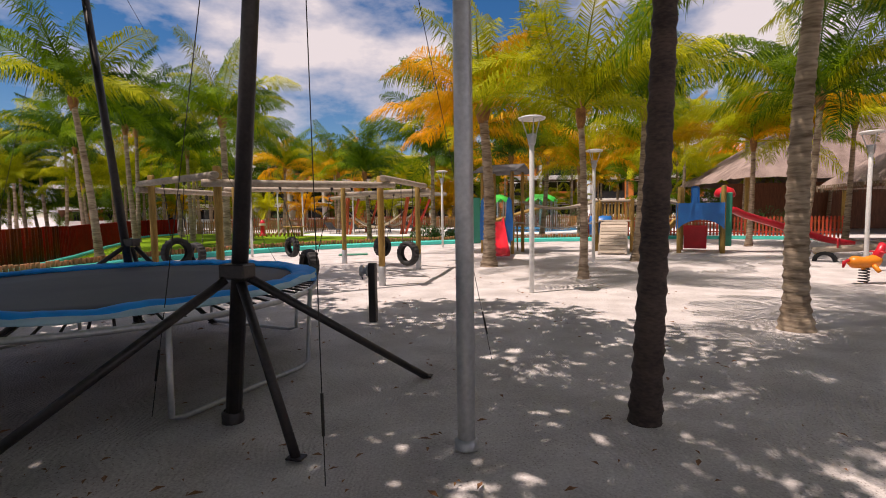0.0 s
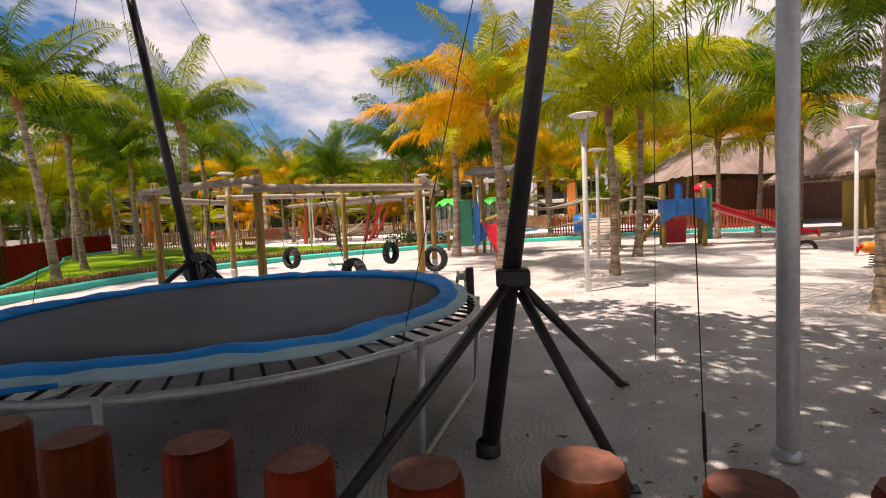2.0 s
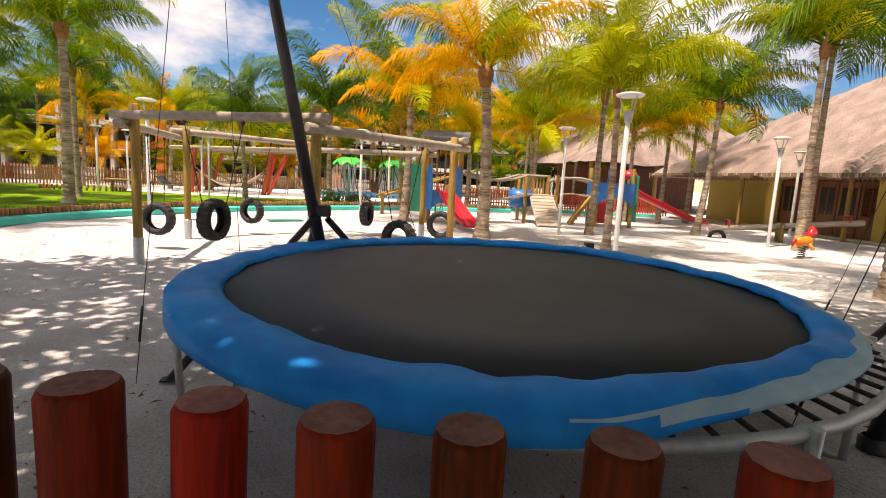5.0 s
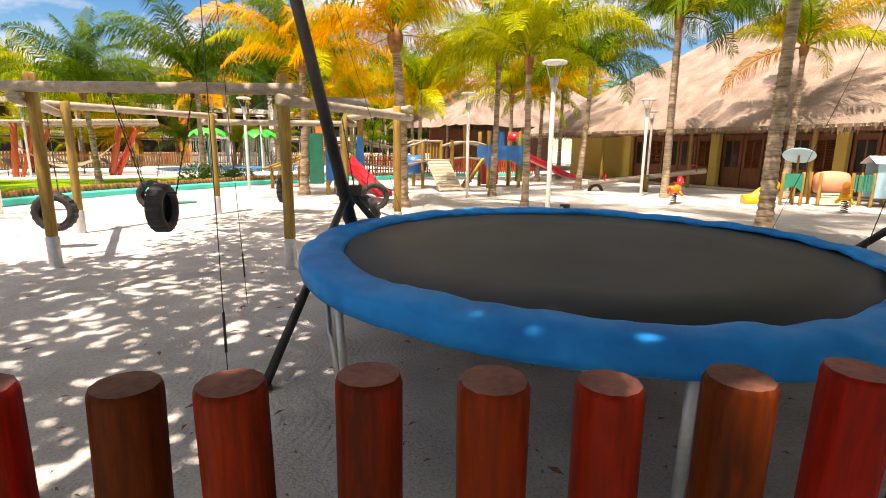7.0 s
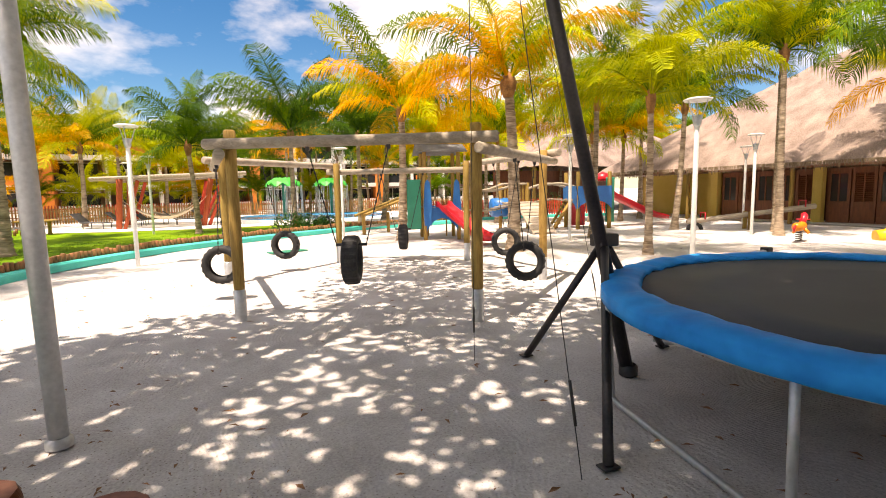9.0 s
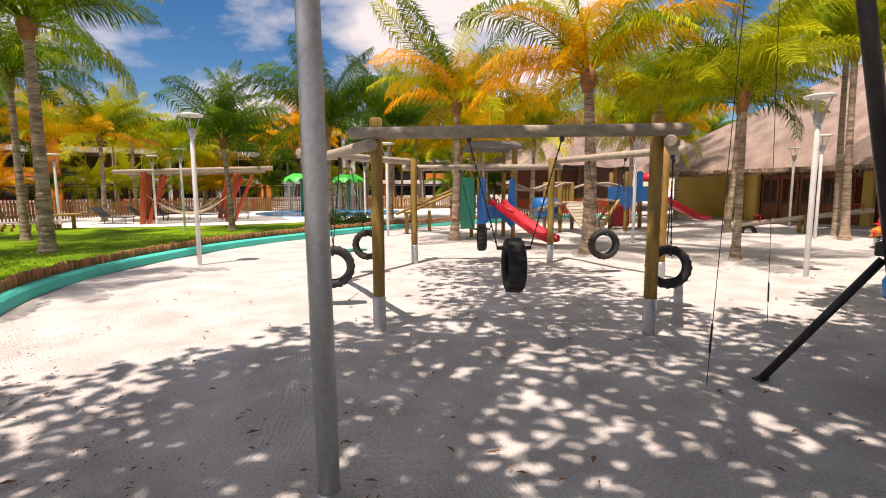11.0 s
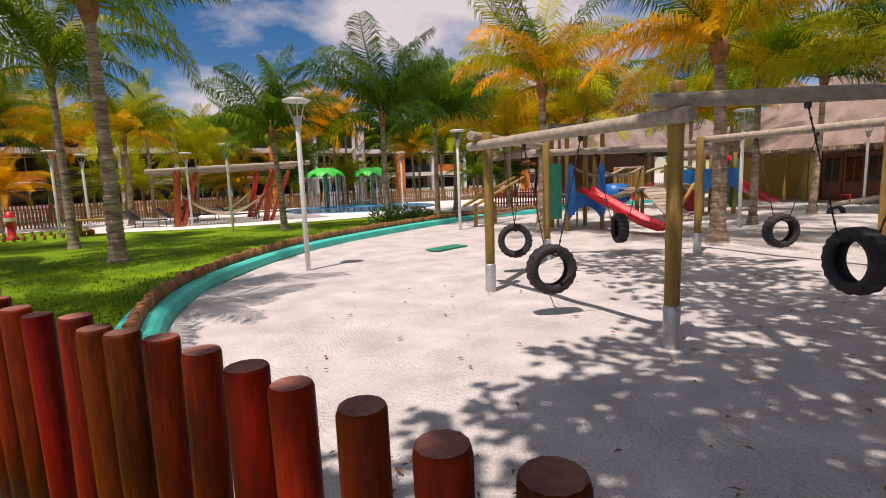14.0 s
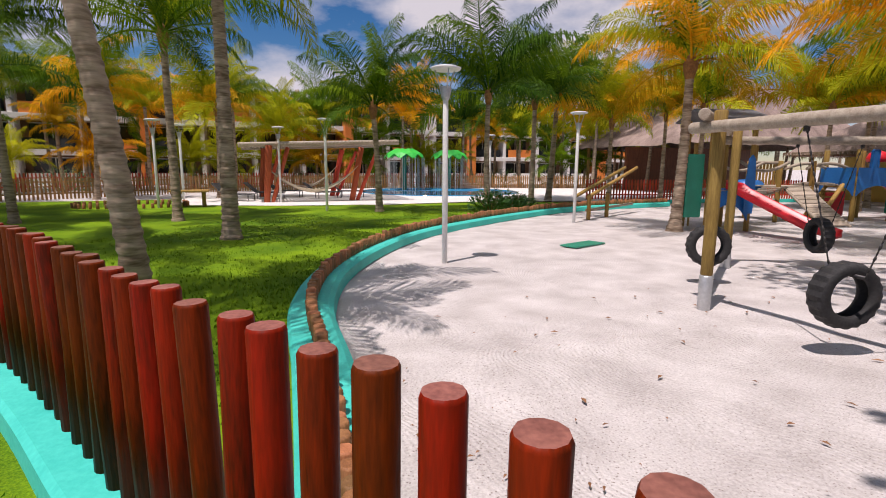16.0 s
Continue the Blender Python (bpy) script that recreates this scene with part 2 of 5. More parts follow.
def leaf_material(name, c1, c2):
    """Leaflets: coloured by noise and by object, a little translucent."""
    m = material(name, c1, c2, 0.5, 1.5, 0.0, 12.0, vary=0.35, spec=0.08)
    n, l = m.node_tree.nodes, m.node_tree.links
    b = n["Principled BSDF"]
    src = b.inputs["Base Color"].links[0].from_socket
    tr = n.new("ShaderNodeBsdfTranslucent")
    mix = n.new("ShaderNodeMixShader")
    mix.inputs[0].default_value = 0.34
    l.new(src, tr.inputs[0])
    l.new(b.outputs[0], mix.inputs[1])
    l.new(tr.outputs[0], mix.inputs[2])
    l.new(mix.outputs[0], n["Material Output"].inputs["Surface"])
    return m


LEAF_GREEN = leaf_material("palm_leaf_green", (0.045, 0.12, 0.004), (0.19, 0.30, 0.006))
LEAF_LIME = leaf_material("palm_leaf_lime", (0.24, 0.30, 0.005), (0.52, 0.50, 0.010))
LEAF_GOLD = leaf_material("palm_leaf_gold", (0.50, 0.25, 0.003), (0.78, 0.44, 0.008))
LEAF_DARK = leaf_material("palm_leaf_dark", (0.02, 0.07, 0.006), (0.08, 0.16, 0.010))

# ---- mesh helpers ----


def thing(name, at=(0, 0, 0), label="", category="", group="", kind="", rz=0.0):
    ob = new(name)
    ob.empty_display_size = 0.2
    ob.matrix_basis = pose(*at, 0, 0, rz)
    return tagged(ob, label, category, group, kind)


def to_mesh(name, bm, mats):
    me = bpy.data.meshes.new(name)
    bm.normal_update()
    bm.to_mesh(me)
    bm.free()
    for m in (mats if isinstance(mats, (list, tuple)) else [mats]):
        me.materials.append(m)
    return me


def part(name, bm, mats, parent=None, label="", m=None):
    """Links a bmesh (or a mesh) as one object under parent."""
    me = bm if isinstance(bm, bpy.types.Mesh) else to_mesh(name, bm, mats)
    ob = new(name, me)
    if parent:
        ob.parent = parent
    if m is not None:
        ob.matrix_basis = m
    return tagged(ob, label)


def box(bm, size, m=None, bevel=0.0):
    r = bmesh.ops.create_cube(bm, size=1.0)
    vs = r["verts"]
    bmesh.ops.scale(bm, vec=size, verts=vs)
    if bevel:
        es = list({e for v in vs for e in v.link_edges})
        rb = bmesh.ops.bevel(bm, geom=es, offset=bevel, segments=1, affect="EDGES")
        vs = list({v for f in rb["faces"] for v in f.verts} | {v for v in vs if v.is_valid})
    if m is not None:
        bmesh.ops.transform(bm, matrix=m, verts=vs)
    return vs


def bx(bm, x0, x1, y0, y1, z0, z1, bevel=0.0):
    return box(bm, (x1 - x0, y1 - y0, z1 - z0), Matrix.Translation(((x0 + x1) / 2, (y0 + y1) / 2, (z0 + z1) / 2)), bevel)


def tube(bm, pts, radii, seg=8, caps=True, wob=0.0, mat=0):
    """A round tube through pts, with a radius at each."""
    pts = [Vector(p) for p in pts]
    if not hasattr(radii, "__len__"):
        radii = [radii] * len(pts)
    rings = []
    side = None
    for i, p in enumerate(pts):
        d = (pts[min(i + 1, len(pts) - 1)] - pts[max(i - 1, 0)]).normalized()
        if side is None:
            side = d.cross(Vector((0, 0, 1)) if abs(d.z) < 0.9 else Vector((1, 0, 0))).normalized()
        side = (side - d * side.dot(d)).normalized()
        up = d.cross(side)
        ring = []
        for k in range(seg):
            a = 2 * math.pi * k / seg
            r = radii[i] * (1 + (wob * noise.noise(Vector((math.cos(a), math.sin(a), i * 0.7 + p.x))) if wob else 0))
            ring.append(bm.verts.new(p + (side * math.cos(a) + up * math.sin(a)) * r))
        rings.append(ring)
    for a, b in zip(rings, rings[1:]):
        for k in range(seg):
            f = bm.faces.new((a[k], b[k], b[(k + 1) % seg], a[(k + 1) % seg]))
            f.smooth, f.material_index = True, mat
    if caps:
        bm.faces.new(list(reversed(rings[0]))[::-1]).material_index = mat
        bm.faces.new(rings[-1]).material_index = mat
    bmesh.ops.recalc_face_normals(bm, faces=bm.faces)
    return rings


def rod(p, q, r, seg=8, r2=None, wob=0.0):
    bm = bmesh.new()
    tube(bm, [p, q], [r, r if r2 is None else r2], seg, True, wob)
    return bm


def log(p, q, r, seg=12, wob=0.06, n=5):
    """A round timber with slightly uneven girth and chamfered ends."""
    p, q = Vector(p), Vector(q)
    d = (q - p).normalized()
    c = min(r * 0.25, 0.02)
    bm = bmesh.new()
    pts = [p] + [p + d * c + (q - p - 2 * d * c) * (i / n) for i in range(n + 1)] + [q]
    rad = [r * 0.82] + [r * (1 + 0.04 * math.sin(i * 2.1 + p.x)) for i in range(n + 1)] + [r * 0.82]
    tube(bm, pts, rad, seg, True, wob)
    return bm


def lathe(bm, profile, seg=20, at=(0, 0, 0)):
    """Spins (radius, height) pairs about z."""
    rings = []
    for r, z in profile:
        if r < 1e-5:
            rings.append([bm.verts.new((at[0], at[1], at[2] + z))])
        else:
            rings.append([bm.verts.new((at[0] + r * math.cos(2 * math.pi * k / seg), at[1] + r * math.sin(2 * math.pi * k / seg), at[2] + z)) for k in range(seg)])
    for a, b in zip(rings, rings[1:]):
        for k in range(seg):
            k2 = (k + 1) % seg
            vs = [a[k % len(a)], a[k2 % len(a)], b[k2 % len(b)], b[k % len(b)]]
            u = list(dict.fromkeys(vs))
            if len(u) > 2:
                bm.faces.new(u).smooth = True
    bmesh.ops.recalc_face_normals(bm, faces=bm.faces)


def spline(ctrl, step):
    """Evenly spaced points on a Catmull-Rom curve through ctrl (x, y)."""
    c = [Vector((*p, 0)) for p in ctrl]
    c = [2 * c[0] - c[1]] + c + [2 * c[-1] - c[-2]]
    fine = []
    for i in range(1, len(c) - 2):
        for k in range(40):
            t = k / 40
            a, b, d, e = c[i - 1], c[i], c[i + 1], c[i + 2]
            fine.append(0.5 * (2 * b + (d - a) * t + (2 * a - 5 * b + 4 * d - e) * t * t + (3 * b - a - 3 * d + e) * t ** 3))
    fine.append(c[-2])
    out, left = [fine[0]], step
    for a, b in zip(fine, fine[1:]):
        d = (b - a).length
        pos = 0.0
        while d - pos >= left:
            pos += left
            out.append(a.lerp(b, pos / d))
            left = step
        left -= d - pos
    return out


def ribbon(bm, pts, section, closed_section=True):
    """Sweeps a cross-section of (side, z) along flat points; side is to the right of the way."""
    rings = []
    for i, p in enumerate(pts):
        d = (pts[min(i + 1, len(pts) - 1)] - pts[max(i - 1, 0)]).normalized()
        s = Vector((d.y, -d.x, 0))
        rings.append([bm.verts.new(p + s * a + Vector((0, 0, z))) for a, z in section])
    n = len(section)
    for a, b in zip(rings, rings[1:]):
        for k in range(n if closed_section else n - 1):
            bm.faces.new((a[k], a[(k + 1) % n], b[(k + 1) % n], b[k]))
    if closed_section:
        bm.faces.new(rings[0])
        bm.faces.new(rings[-1])
    bmesh.ops.recalc_face_normals(bm, faces=bm.faces)


def polygon(bm, pts, z):
    vs = [bm.verts.new((p[0], p[1], z)) for p in pts]
    f = bm.faces.new(vs)
    if f.normal.z < 0 or sum((b[0] - a[0]) * (b[1] + a[1]) for a, b in zip(pts, list(pts[1:]) + [pts[0]])) > 0:
        f.normal_flip()
    bmesh.ops.triangulate(bm, faces=[f])


# ---- ground ----
KERB = [(-13.46, 11.95), (-13.36, 13.1), (-13.28, 14.8), (-13.2, 16.6), (-12.72, 18.5), (-11.7, 20.55), (-10.1, 22.7), (-7.9, 24.6), (-5.2, 26.5), (-2.4, 28.0), (1.0, 28.9), (4.0, 29.4)]
FENCE = [(-1.1, 2.92), (-2.04, 3.054), (-3.01, 3.24), (-4.924, 3.8), (-6.007, 4.176), (-7.049, 4.661), (-7.388, 4.829), (-8.217, 5.352), (-9.86, 6.55), (-10.76, 7.46),
         (-11.536, 8.607), (-12.077, 9.398), (-12.451, 10.134), (-12.843, 10.798), (-13.294, 11.516), (-13.606, 12.052), (-14.024, 12.783), (-14.534, 13.685), (-15.35, 15.1),
         (-17.0, 17.6), (-19.5, 21.0), (-23.0, 26.0), (-27.0, 31.0), (-28.0, 36.0)]
FENCE_GAPS = [5, 5, 10, 6, 6, 2, 5, 10, 6, 7, 5, 4, 4, 4, 3, 4, 5, 8]
kerb_pts = spline(KERB, 0.25)
fence_pts = spline(FENCE, 0.25)

bm = bmesh.new()
NX = 110
xs = [-24 + 48 * i / NX for i in range(NX + 1)]
ys = [-4 + 48 * i / NX for i in range(NX + 1)]
grid = [[bm.verts.new((x, y, 0.0)) for x in xs] for y in ys]
for row in grid[1:-1]:
    for v in row[1:-1]:
        v.co.z = 0.022 * noise.noise(v.co * 0.9) + 0.012 * noise.noise(v.co * 2.7) - 0.012
for j in range(NX):
    for i in range(NX):
        bm.faces.new((grid[j][i], grid[j][i + 1], grid[j + 1][i + 1], grid[j + 1][i])).smooth = True
far = [bm.verts.new((x, y, 0)) for x, y in ((-900, -900), (900, -900), (900, 900), (-900, 900))]
edges = [grid[0], [r[-1] for r in grid], list(reversed(grid[-1])), list(reversed([r[0] for r in grid]))]
for k, e in enumerate(edges):
    a, b = far[k], far[(k + 1) % 4]
    bm.faces.new([a, b] + list(reversed(e)))
bmesh.ops.recalc_face_normals(bm, faces=bm.faces)
tagged(new("ground", to_mesh("ground", bm, SAND)), "pale raked coral sand with footprints and ripples", "sand", kind="structure")

lawn_edge = [p for p in kerb_pts if p.x < 1.2]
inner = [p for p in fence_pts if p.y > 11.9]
bm = bmesh.new()
poly = [(p.x - 0.1, p.y + 0.05) for p in lawn_edge] + [(1.5, 31.5), (-3, 33.0), (-9, 32.3), (-16.8, 34.2), (-17.5, 38.5), (-27.2, 37.5)] + [(p.x + 0.1, p.y) for p in reversed(inner) if p.y < 36]
polygon(bm, poly, 0.07)
tagged(new("lawn", to_mesh("lawn", bm, GRASS)), "mown green lawn with patches of palm shade", "lawn", kind="structure")

# ---- kerbs ----
bm = bmesh.new()
ribbon(bm, kerb_pts, [(-0.27, 0.0), (-0.27, 0.16), (-0.24, 0.19), (0.16, 0.19), (0.22, 0.15), (0.24, 0.0)])
lawn_kerb = tagged(new("lawn_kerb", to_mesh("lawn_kerb", bm, TURQ)), "turquoise painted concrete kerb round the lawn", "kerb", kind="structure")
bm = bmesh.new()
ribbon(bm, fence_pts, [(-0.26, 0.0), (-0.24, 0.15), (-0.2, 0.18), (0.12, 0.18), (0.16, 0.15), (0.17, 0.0)])
fence_kerb = tagged(new("fence_kerb", to_mesh("fence_kerb", bm, TURQ)), "turquoise painted concrete plinth under the log fence", "kerb", kind="structure")
bm = bmesh.new()
outer = [p for p in fence_pts if 8.6 < p.y < 24]
polygon(bm, [(p.x - 0.2, p.y - 0.05) for p in outer] + [(p.x - 3.5, p.y - 1.2) for p in reversed(outer)], 0.03)
tagged(new("verge", to_mesh("verge", bm, GRASS)), "rough grass verge outside the log fence", "grass", kind="structure")

# grass blades
bm_v, bm_f = [], []
rng = random.Random(4)
lawn_pts = []
lx = [p for p in kerb_pts]
for p in kerb_pts:
    if p.x > 0.5:
        continue
    d = 90 if p.y < 20 else 45
    for _ in range(d):
        u = rng.random() ** 1.6 * 6.5
        lawn_pts.append((p.x - 0.32 - u * 0.93, p.y + rng.uniform(-0.15, 0.15) + u * 0.36))
for p in outer:
    for _ in range(40):
        lawn_pts.append((p.x - 0.4 - rng.random() * 1.4, p.y - 0.3 - rng.uniform(-0.2, 0.4)))


def fence_side(x, y):
    best = min(fence_pts, key=lambda q: (q.x - x) ** 2 + (q.y - y) ** 2)
    return math.hypot(best.x - x, best.y - y)


for x, y in lawn_pts:
    if fence_side(x, y) < 0.34:
        continue
    for _ in range(3):
        a = rng.uniform(0, 6.28)
        h = rng.uniform(0.02, 0.055)
        X, Y = x + rng.uniform(-0.07, 0.07), y + rng.uniform(-0.07, 0.07)
        c, s = math.cos(a) * 0.012, math.sin(a) * 0.012
        k = len(bm_v)
        bm_v += [(X - c, Y - s, 0.06), (X + c, Y + s, 0.06), (X + s * 2, Y - c * 2, 0.07 + h)]
        bm_f.append((k, k + 1, k + 2))
me = bpy.data.meshes.new("grass_blades")
me.from_pydata(bm_v, [], bm_f)
me.materials.append(BLADE)
tagged(new("grass_blades", me), "short green grass blades on the lawn", "grass", kind="stuff")

# ---- palms ----


def frond_mesh(name, length, rise, droop, mat, n=30, width=0.52, seed=0):
    """A feather leaf along +x: an arching midrib with two rows of hanging leaflets."""
    r = random.Random(seed)
    bm = bmesh.new()
    pts = []
    x = z = 0.0
    for i in range(13):
        t = i / 12
        pts.append(Vector((x, 0.03 * math.sin(t * 3 + seed), z)))
        a = rise - droop * t ** 1.25
        x += math.cos(a) * length / 12
        z += math.sin(a) * length / 12
    tube(bm, pts, [0.026 * (1 - 0.88 * i / 12) + 0.002 for i in range(13)], 4, False)
    for i in range(n):
        t = 0.14 + 0.86 * i / (n - 1)
        f = t * 12
        k = min(int(f), 11)
        p = pts[k].lerp(pts[k + 1], f - k)
        d = (pts[k + 1] - pts[k]).normalized()
        up = Vector((-d.z, 0, d.x))
        ln = width * (math.sin(math.pi * min(1, 0.16 + 0.80 * t)) ** 0.6) * r.uniform(0.85, 1.12) + 0.05
        for s in (-1, 1):
            side = Vector((0, s, 0))
            fwd = 0.45 + 0.5 * t
            hang = r.uniform(0.5, 1.7)
            d1 = (side + d * (fwd + r.uniform(-0.2, 0.25)) + up * r.uniform(-0.15, 0.3)).normalized()
            d2 = (side * 0.75 + d * fwd + Vector((0, 0, -1)) * (0.5 + hang)).normalized()
            w = d * 0.0145
            a0, a1 = bm.verts.new(p - w * 0.6), bm.verts.new(p + w * 0.6)
            q = p + d1 * ln * 0.5
            b0, b1 = bm.verts.new(q - w), bm.verts.new(q + w)
            tip = bm.verts.new(q + d2 * ln * 0.55)
            bm.faces.new((a0, a1, b1, b0))
            bm.faces.new((b0, b1, tip))
    return to_mesh(name, bm, mat)


FROND = {}
for key, mat in (("green", LEAF_GREEN), ("lime", LEAF_LIME), ("gold", LEAF_GOLD), ("dark", LEAF_DARK)):
    FROND[key] = [frond_mesh("frond", 2.9, 1.42, 0.9, mat, 60, 0.58, 1), frond_mesh("frond", 3.1, 1.15, 1.7, mat, 66, 0.72, 2),
                  frond_mesh("frond", 3.0, 0.75, 1.45, mat, 66, 0.74, 3), frond_mesh("frond", 2.5, 0.25, 1.4, mat, 60, 0.66, 4)]


def trunk_mesh(h, r0, r1, lean, bend, seed, flare=0.5):
    """A ringed, flared palm stem."""
    bm = bmesh.new()
    n = max(24, int(h / 0.05))
    pts, rad = [], []
    for i in range(n + 1):
        t = i / n
        off = lean * t + bend * math.sin(math.pi * t)
        pts.append((off * math.cos(seed), off * math.sin(seed), -0.05 + (h + 0.05) * t))
        r = r1 + (r0 - r1) * (1 - t) ** 1.5 + r0 * flare * max(0.0, 1 - t * h / 0.55) ** 2
        rad.append(r * (1.07, 0.985, 0.94)[i % 3])
    tube(bm, pts, rad, 14, True, 0.035)
    return to_mesh("trunk", bm, TRUNK), Vector(pts[-1])


palm_count = [0]


def palm(x, y, h, tint="green", r0=0.15, lean=0.3, bend=0.1, turn=None, count=27, size=1.0, dark=False, label=None, flare=0.5):
    palm_count[0] += 1
    s = palm_count[0]
    r = random.Random(s * 7 + 1)
    seed = r.uniform(0, 6.28) if turn is None else turn
    me, top = trunk_mesh(h, r0, r0 * 0.62, lean, bend, seed, flare)
    # dark swaps in the bark that carries shade in its colour
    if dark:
        me.materials[0] = SHADETRUNK
    words = {"green": "coconut palm with green feather fronds and ringed grey trunk", "lime": "coconut palm with sunlit lime fronds and pale trunk", "gold": "coconut palm with golden-orange lower fronds and grey trunk",
             "dark": "coconut palm with deep green fronds and grey trunk"}
    ob = thing("palm_tree", (x, y, 0), label or words[tint], "palm tree", "palms")
    part("trunk", me, None, ob)
    bm = bmesh.new()
    lathe(bm, [(r0 * 0.66, -0.3), (r0 * 1.05, -0.05), (r0 * 1.15, 0.1), (r0 * 0.7, 0.3), (0.0, 0.42)], 9, top)
    part("fibre_sheath", bm, FIBRE, ob)
    for i in range(count):
        t = i / count
        if tint == "gold":
            key = "gold" if t > 0.5 and r.random() < 0.68 else ("lime" if r.random() < 0.7 else "green")
        elif tint == "lime":
            key = "lime" if r.random() < 0.7 else ("gold" if t > 0.6 else "green")
        elif tint == "dark":
            key = "dark" if r.random() < 0.7 else "green"
        else:
            key = "green" if r.random() < 0.62 else ("lime" if r.random() < 0.7 else "dark")
        shape = 0 if t < 0.22 else 1 if t < 0.55 else 2 if t < 0.85 else 3
        a = i * 137.5 + r.uniform(-30, 30) + s * 40
        k = 1.12 * size * r.uniform(0.72, 1.15)
        m = Matrix.Translation(top + Vector((0, 0, 0.12))) @ pose(0, 0, 0, r.uniform(-38, 38), r.uniform(-16, 12), a) @ Matrix.Diagonal((k, k, k, 1))
        part("frond", FROND[key][shape], None, ob, m=m)
    return ob


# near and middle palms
palm(1.37, 6.32, 5.6, "green", 0.118, 0.16, 0.02, turn=0.4, flare=0.12, dark=True, label="coconut palm with trunk coloured near-black for shade", size=1.1)
palm(3.85, 9.80, 5.2, "green", 0.165, 0.16, -0.12, turn=0.3, size=1.15)
palm(1.35, 14.65, 3.8, "lime", 0.11, -0.1, 0.05, turn=0.5, size=1.0)
palm(-1.21, 17.0, 4.45, "gold", 0.20, -0.15, 0.08, turn=0.0, size=1.05)
palm(-2.82, 21.9, 4.4, "gold", 0.17, 0.1, 0.05, turn=0.0, size=1.1)
palm(3.16, 18.95, 4.6, "green", 0.13, 0.25, 0.05, turn=0.5, size=1.05)
palm(8.04, 19.86, 4.8, "green", 0.14, 0.5, 0.1, turn=0.2, size=1.1)
palm(8.72, 16.1, 6.0, "green", 0.14, 0.35, 0.05, turn=0.9, size=1.05)
palm(9.9, 17.0, 6.6, "green", 0.13, 0.6, 0.08, turn=0.7, size=1.0)
palm(-14.4, 23.2, 5.9, "green", 0.20, 0.05, 0.04, turn=1.5, size=1.15)
palm(-16.1, 27.7, 5.3, "green", 0.15, 0.1, 0.03, turn=2.0, size=1.15)
palm(-14.95, 16.9, 5.6, "green", 0.15, 0.75, -0.08, turn=3.1, size=1.1)
palm(-9.6, 29.3, 3.7, "dark", 0.14, -0.2, 0.04, turn=0.2, size=0.95)
palm(-5.6, 28.4, 4.3, "dark", 0.14, 0.05, 0.05, size=1.25)
palm(-1.75, 31.9, 4.6, "dark", 0.15, 0.15, 0.05, size=1.2)
palm(-0.1, 33.1, 5.2, "green", 0.17, 0.4, 0.05, turn=0.3, size=1.2)
palm(-20.3, 28.2, 5.2, "dark", 0.13, 0.1, 0.02, size=0.95)
palm(-15.7, 38.6, 4.4, "gold", 0.15, 0.1, 0.05, size=1.2)
palm(-18.4, 22.1, 5.6, "dark", 0.14, 0.3, 0.05, size=1.2)
palm(-25.0, 33.0, 5.4, "green", 0.14, 0.3, 0.05, size=1.2)
palm(-27.5, 38.0, 6.0, "lime", 0.14, 0.3, 0.05, size=1.2)
palm(-30.0, 30.0, 6.0, "dark", 0.14, 0.3, 0.05, size=1.3)
palm(-21.5, 40.5, 5.2, "gold", 0.14, 0.3, 0.05, size=1.1)
palm(-23.0, 27.0, 6.4, "green", 0.14, 0.3, 0.05, size=1.2)
palm(-23.0, 31.6, 4.2, "green", 0.13, 0.2, 0.05, size=1.1)
palm(4.8, 28.5, 4.4, "gold", 0.14, 0.2, 0.05, size=1.15)
palm(8.6, 25.6, 4.2, "lime", 0.13, 0.1, 0.05, size=1.15)
palm(12.6, 14.1, 5.2, "lime", 0.14, 0.9, 0.05, turn=0.5, size=1.0)
palm(13.0, 8.5, 5.4, "green", 0.16, 0.3, 0.05, turn=0.5, size=1.1)
palm(7.4, 7.4, 5.8, "green", 0.17, 0.3, 0.05, turn=0.5, size=1.1)
palm(10.0, 25.0, 4.2, "lime", 0.13, 0.3, 0.05, turn=0.5, size=1.1)
palm(12.3, 26.0, 5.0, "green", 0.13, 0.5, 0.05, turn=0.8, size=1.0)
palm(2.0, 31.0, 3.8, "gold", 0.13, 0.1, 0.05, size=1.2)
palm(6.0, 32.0, 4.4, "lime", 0.13, 0.1, 0.05, size=1.2)
# trees behind the walker, known by the shade they throw


